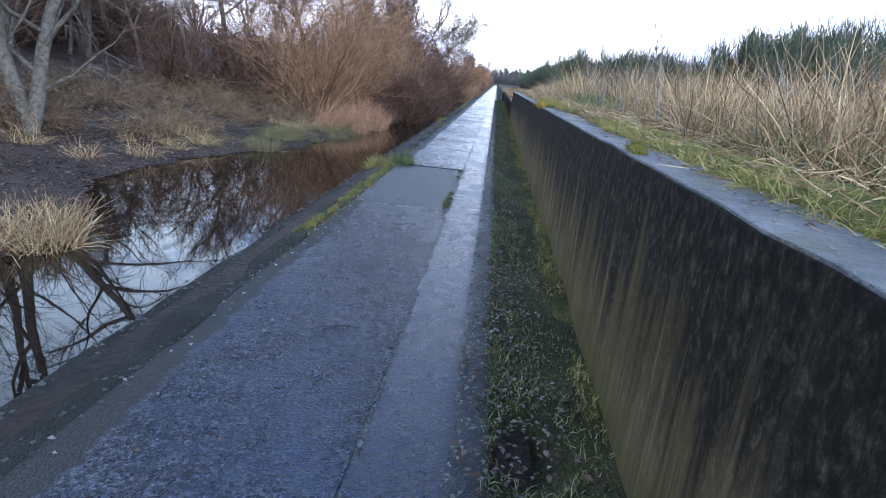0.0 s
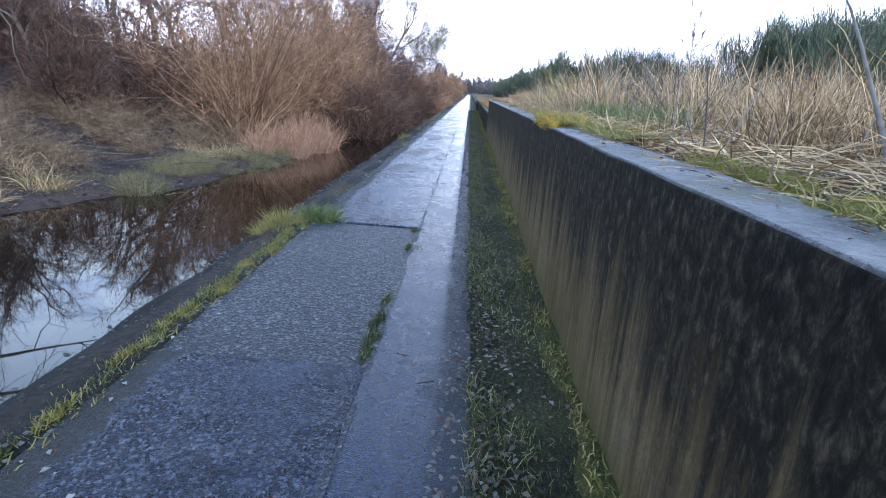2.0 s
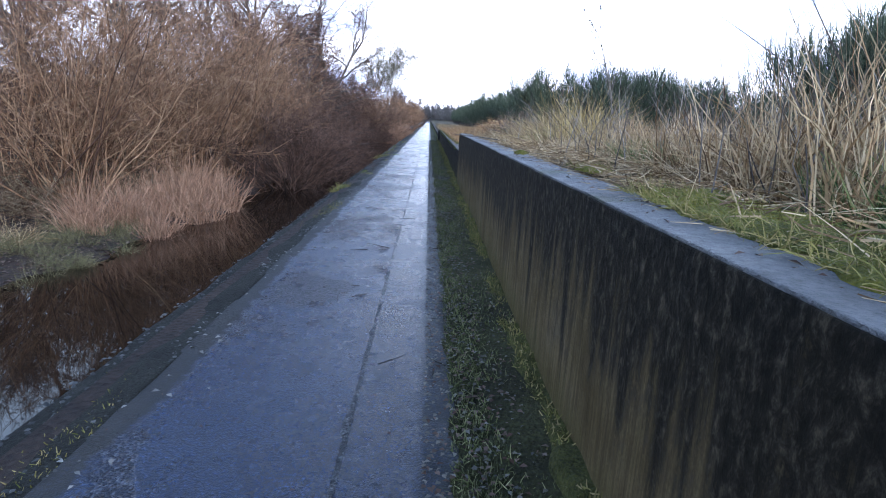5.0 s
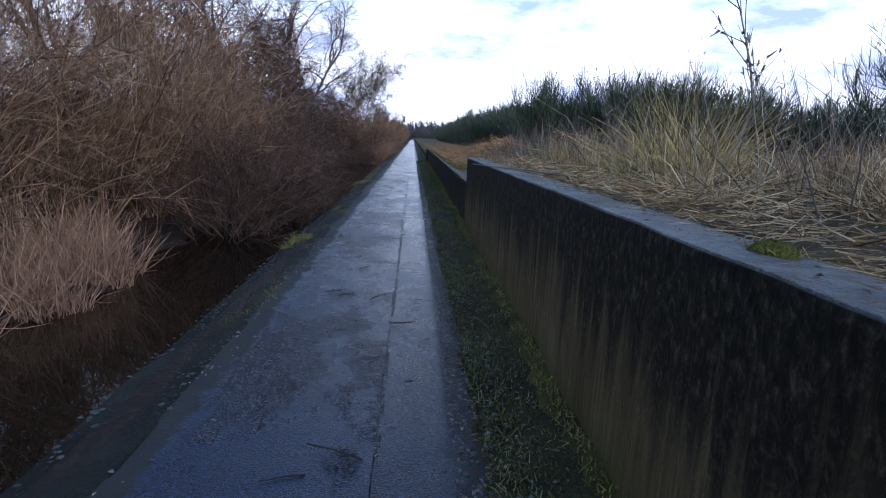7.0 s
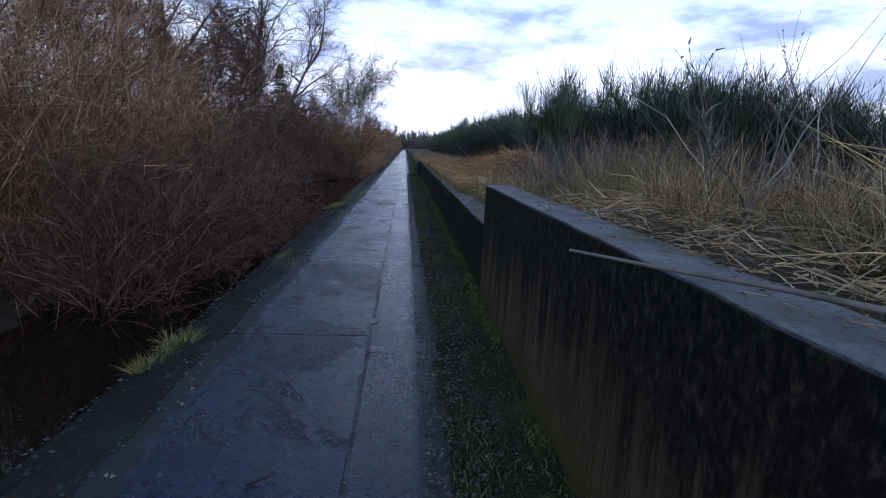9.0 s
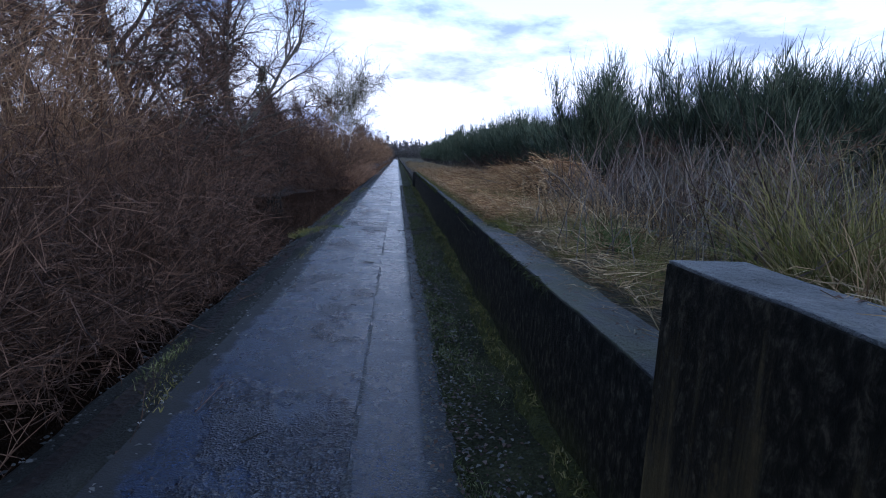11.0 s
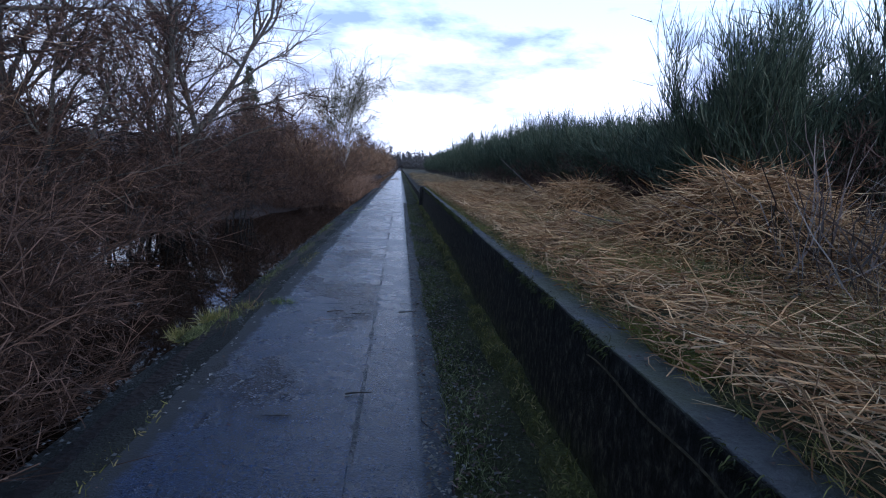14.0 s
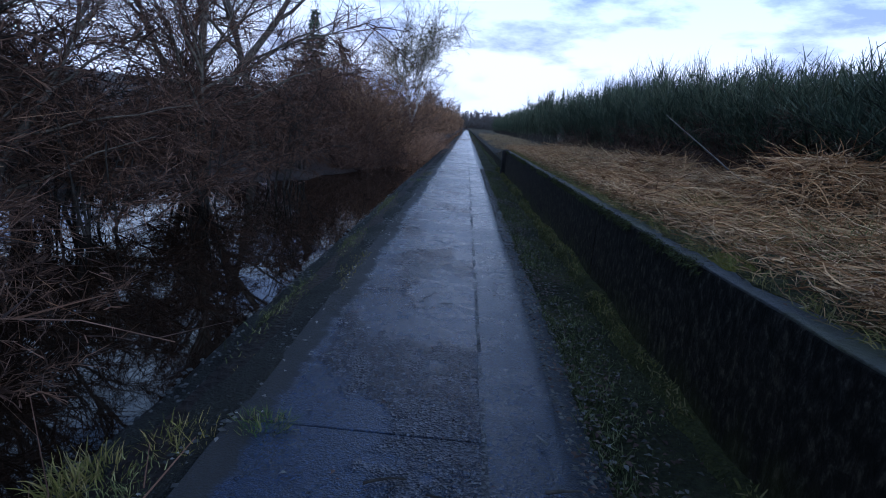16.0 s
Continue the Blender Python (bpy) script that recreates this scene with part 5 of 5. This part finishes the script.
# moss mats at the slab edges
def mat(x, y, z, rx, ry, h, seed, label, blades_n=220, tall=0.05, cover=None, strands=None):
    rng = np.random.RandomState(seed)
    e = thing("moss_mat", label, "moss", "moss mats on the path")
    e.matrix_basis = Matrix.Translation((x, y, z))
    k = 18
    a = np.linspace(0, 2 * np.pi, k, endpoint=False)
    rim = 1 + 0.25 * np.sin(3 * a + seed) + 0.14 * np.sin(7 * a + 2.3 * seed) + 0.1 * rng.normal(size=k)
    v = np.concatenate([np.stack([rx * f * rim * np.cos(a), ry * f * rim * np.sin(a), h * hh + 0.004 * rng.normal(size=k)], 1) for f, hh in ((1.0, -0.5), (0.9, 0.5), (0.55, 0.9), (0.05, 1.0))])
    i = np.arange(3)[:, None] * k + np.arange(k)[None]
    j = np.arange(3)[:, None] * k + (np.arange(k) + 1)[None] % k
    put("cushion", mesh_np("cushion", v, np.stack([i, j, j + k, i + k], -1), cover or M_STRIP, True), e)
    b = np.stack([rng.normal(size=blades_n) * rx * 0.5, rng.normal(size=blades_n) * ry * 0.5, np.full(blades_n, h * 0.4)], 1)
    p = grow(rng, b, fan(rng, blades_n, 0.9), rng.uniform(0.4, 1.2, blades_n) * tall, 3, 0.15, 0.2)
    tagged(put("fringe", mesh_np("fringe", *blades(p, taper(blades_n, 3, 0.005, 0.002), rng), strands or M_VERGE), e), kind="stuff")


for i in range(26):
    y = 5.2 + 4.2 * (i + R.rand()) / 26
    mat(-2.08 + 0.03 * R.normal(), y, -0.012, R.uniform(0.02, 0.055), R.uniform(0.07, 0.18), 0.014, 300 + i, "yellow-green moss mat along the slab's outer edge", 150, 0.045, M_MOSS if i % 2 else M_STRIP, M_YGRASS if i % 3 else M_VERGE)
for i, (y, rx, ry) in enumerate(((6.75, 0.03, 0.1), (6.95, 0.045, 0.12), (7.2, 0.05, 0.14), (7.5, 0.03, 0.1), (8.75, 0.02, 0.1), (9.35, 0.04, 0.06))):
    mat(-1.0, y, -0.012, rx, ry, 0.012, 340 + i, "thin olive moss growing over the slab seam", 130, 0.03)
for i, (x, y, rx, ry) in enumerate(((-2.2, 29.9, 0.1, 0.2), (-2.32, 29.5, 0.1, 0.25), (-2.28, 32.0, 0.07, 0.8), (-2.25, 34.2, 0.08, 1.0), (-2.3, 37.2, 0.08, 1.2), (-2.3, 20.2, 0.08, 0.3), (-2.25, 23.5, 0.05, 0.4))):
    mat(x, y, -0.045, rx, ry, 0.014, 360 + i, "dull green moss on the gritty channel edge", 420, 0.05)
# moss strip along the outer edge of the wide slab
nb = 16000
vy = R.uniform(4.5, 46, nb)
vx = -2.1 + R.normal(size=nb) * 0.07
keep = (wobble(vx * 3, vy * 1.1) > 0.25) | ((vy < 9.5) & (R.rand(nb) < 0.9))
vy, vx = vy[keep], np.clip(vx[keep], -2.4, -1.97)
vb = np.stack([vx, vy, np.where(vx < -2.02, -0.02 + 0.15 * (vx + 2.02), -0.002)], 1)
vp = grow(R, vb, fan(R, len(vx), 1.1), R.uniform(0.015, 0.05, len(vx)), 3, 0.1, 0.2)
stuff("edge_moss", mesh_np("edge_moss", *blades(vp, taper(len(vx), 3, 0.007, 0.003), R), M_YGRASS), "yellow-green moss along the outer path edge", "moss")
# upright dead stalks among the straw
nb = 420
vb = np.stack([0.4 + R.rand(nb) ** 1.1 * 3.2, np.where(R.rand(nb) < 0.7, R.uniform(3, 17, nb), R.uniform(22.5, 26, nb)), np.zeros(nb)], 1)
vb[:, 2] = ground_z(vb[:, 0], vb[:, 1]) - 0.02
vp = grow(R, vb, fan(R, nb, 0.35), R.uniform(0.2, 0.55, nb), 4, 0.03, 0.1)
stuff("dead_stalks", mesh_np("dead_stalks", *tubes(vp, taper(nb, 4, 0.0042, 0.0025), 5), M_GREYSTALK, True), "grey-brown dead seed stalks standing among the straw", "stalks")
n = 11000
y = R.uniform(4, 21, n)
x = shore(y) - R.rand(n) ** 1.2 * 5
stuff("leaf_litter", leaf_bits("bank_leaves", R, np.stack([x, y, ground_z(x, y) + 0.012], 1), 0.055, M_LEAF), "dead leaves covering the mud bank", "leaves")
n = 7000
xy = np.stack([-2.5 + 0.5 * R.rand(n), R.uniform(1, 46, n), np.zeros(n)], 1)
xy[:, 2] = -0.1 + 0.1 * (xy[:, 0] + 2.5) / 0.47
stuff("grit", pebbles("grit", R, xy, 0.013, M_GRIT), "loose grit on the channel edge", "gravel")


for nm, z, y0, y1, n in (("coping_leaves_high", 1.103, 0.5, 21.1, 700), ("coping_leaves_low", 0.724, 21.5, 40, 500)):
    xy = np.stack([0.03 + 0.22 * R.rand(n) ** 0.7, R.uniform(y0, y1, n), np.full(n, z)], 1)
    stuff("leaf_litter", leaf_bits(nm, R, xy, 0.02, M_LEAF), "small dead leaf scraps on the wall top", "leaves")
for nm, z, y0, y1, n in (("coping_straw_high", 1.103, 0.5, 21.1, 900), ("coping_straw_low", 0.724, 21.5, 42, 1000)):
    b = np.stack([0.1 + 0.16 * R.rand(n) ** 0.6, R.uniform(y0, y1, n), np.full(n, z)], 1)
    a = R.uniform(0, 6.283, n)
    p = grow(R, b, np.stack([np.cos(a) * 0.5, np.sin(a), 0 * a], 1), R.uniform(0.03, 0.12, n), 3, 0.0, 0.1)
    p[:, :, 2] = z + 0.004 * R.rand(n, 1)
    p[:, :, 0] = np.maximum(p[:, :, 0], 0.02)
    stuff("straw_litter", mesh_np(nm, *blades(p, taper(n, 3, 0.003, 0.0015), R), M_STRAW), "loose straw bits on the wall top", "straw")


def stick(x, y, z, ln, turn, r, material, label, seed):
    rng = np.random.RandomState(seed)
    p = grow(rng, np.zeros((1, 3)), np.array([[math.cos(turn), math.sin(turn), 0.02]]), np.array([ln]), 6, 0.0, 0.14)
    p[:, :, 2] = np.abs(p[:, :, 2]) * 0.3 + r
    ob = put("fallen_twig", mesh_np("fallen_twig", *tubes(p, taper(1, 6, r, r * 0.5), 6), material, True))
    ob.matrix_basis = Matrix.Translation((x, y, z))
    return tagged(ob, label, "twig", "fallen twigs")


for i, (sy, sr) in enumerate(((6.9, 0.11), (7.25, 0.1), (8.85, 0.08), (9.15, 0.06))):
    tuft(-0.985, sy, -0.012, sr, 170, 0.06, M_GRASS, "green moss and grass in the slab seam", 260 + i)
for i in range(46):
    stick(R.uniform(-1.6, -0.5), R.choice([R.uniform(1, 12), R.uniform(12, 20), R.uniform(20, 33)]), 0.003, R.uniform(0.05, 0.2), R.uniform(0, 6.3), R.uniform(0.0025, 0.005), M_DARKWOOD, "thin dark fallen twig on the wet path", i)
for i, (x, y, ln, a) in enumerate(((-1.45, 17.5, 0.2, 0.35), (-1.16, 17.4, 0.2, 1.0), (-0.97, 16.8, 0.2, 0.15), (-1.36, 18.5, 0.14, 0.6), (-1.56, 17.6, 0.16, 0.4), (-1.05, 26.9, 0.2, 2.6), (-0.5, 27.1, 0.16, 1.8), (-1.06, 28.2, 0.16, 0.1), (-1.4, 30.05, 0.16, 0.7))):
    stick(x, y, 0.004, ln, a, 0.006, M_DARKWOOD, "dark fallen twig on the wet concrete", 400 + i)
stick(-0.7, 30.42, 0.003, 0.07, 1.9, 0.007, M_PALE, "short pale wood chip on the narrow slab", 420)
stick(-0.64, 35.3, 0.003, 0.12, 0.5, 0.008, M_PALE, "short pale wood chip on the narrow slab", 421)
stick(-1.02, 15.0, 0.003, 0.28, 2.4, 0.006, M_DARKWOOD, "dark forked twig lying across the seam", 60)
stick(-0.75, 30.1, 0.003, 0.14, 0.2, 0.008, M_BARK, "pale wood chip on the narrow slab", 61)
for i in range(16):
    y = R.uniform(6, 19)
    x = shore(y) - R.uniform(0.3, 4)
    stick(x, y, float(ground_z(x, y)), R.uniform(0.4, 1.4), R.uniform(0, 6.3), 0.012, M_BARK, "pale dead branch on the mud bank", 70 + i)
for i, (x, y, ln, a, t) in enumerate(((1.7, 33.2, 1.6, 2.2, 0.75), (1.9, 29.4, 1.3, 2.9, 0.45), (0.6, 17.0, 1.2, 2.4, 0.3), (0.9, 6.2, 1.1, 1.6, 1.2))):
    rng = np.random.RandomState(90 + i)
    p = grow(rng, np.zeros((1, 3)), np.array([[math.cos(a), math.sin(a), t]]), np.array([ln]), 6, 0.03, 0.06)
    ob = put("leaning_stalk", mesh_np("leaning_stalk", *tubes(p, taper(1, 6, 0.012, 0.004), 6), M_GREYSTALK, True))
    ob.matrix_basis = Matrix.Translation((x, y, float(ground_z(x, y)) + 0.02))
    tagged(ob, "grey dead stalk leaning out of the straw", "stalk", "leaning stalks")


def weed(x, y, h, seed):
    rng = np.random.RandomState(seed)
    e = thing("dead_weed", "tall dry branching weed with seed heads", "weed", "tall weeds")
    p = grow(rng, np.zeros((1, 3)), np.array([[-0.25, 0.1, 1.0]]), np.array([h]), 8, 0.0, 0.06)
    b, t, _ = along(rng, p, 14, 0.4)
    p1 = grow(rng, b, t + rng.normal(size=(14, 3)) * 0.35, h * rng.uniform(0.15, 0.35, 14), 5, -0.05, 0.12)
    b, t, _ = along(rng, p1, 60, 0.3)
    p2 = grow(rng, b, t + rng.normal(size=(60, 3)) * 0.6, rng.uniform(0.03, 0.09, 60), 2, 0, 0.1)
    put("stalk", mesh_np("stalk", *joined([tubes(p, taper(1, 8, 0.011, 0.004), 5), tubes(p1, taper(14, 5, 0.005, 0.002))]), M_GREYSTALK), e)
    tagged(put("seed_head", mesh_np("seed_head", *blades(p2, taper(60, 2, 0.02, 0.008), rng), M_GREYSTALK), e), kind="stuff")
    e.matrix_basis = Matrix.Translation((x, y, float(ground_z(x, y)) - 0.03))


weed(2.05, 17.3, 1.75, 5)
weed(2.6, 22.0, 1.6, 6)
weed(2.4, 12.2, 1.5, 7)
for i, (x, y, h) in enumerate(((7.9, 33.8, 4.2), (6.2, 25.0, 2.7), (6.8, 23.4, 2.5))):
    weed(x, y, h, 30 + i)

# dark rounded pier where the low wall ends
bm = block(-0.1, 0.16, 44.05, 44.36, -0.3, 0.75, 0.09, 0)
pier = tagged(part("wall_pier", bm, M_DARKWOOD, None), "dark rounded mossy post at the wall's end", "post")
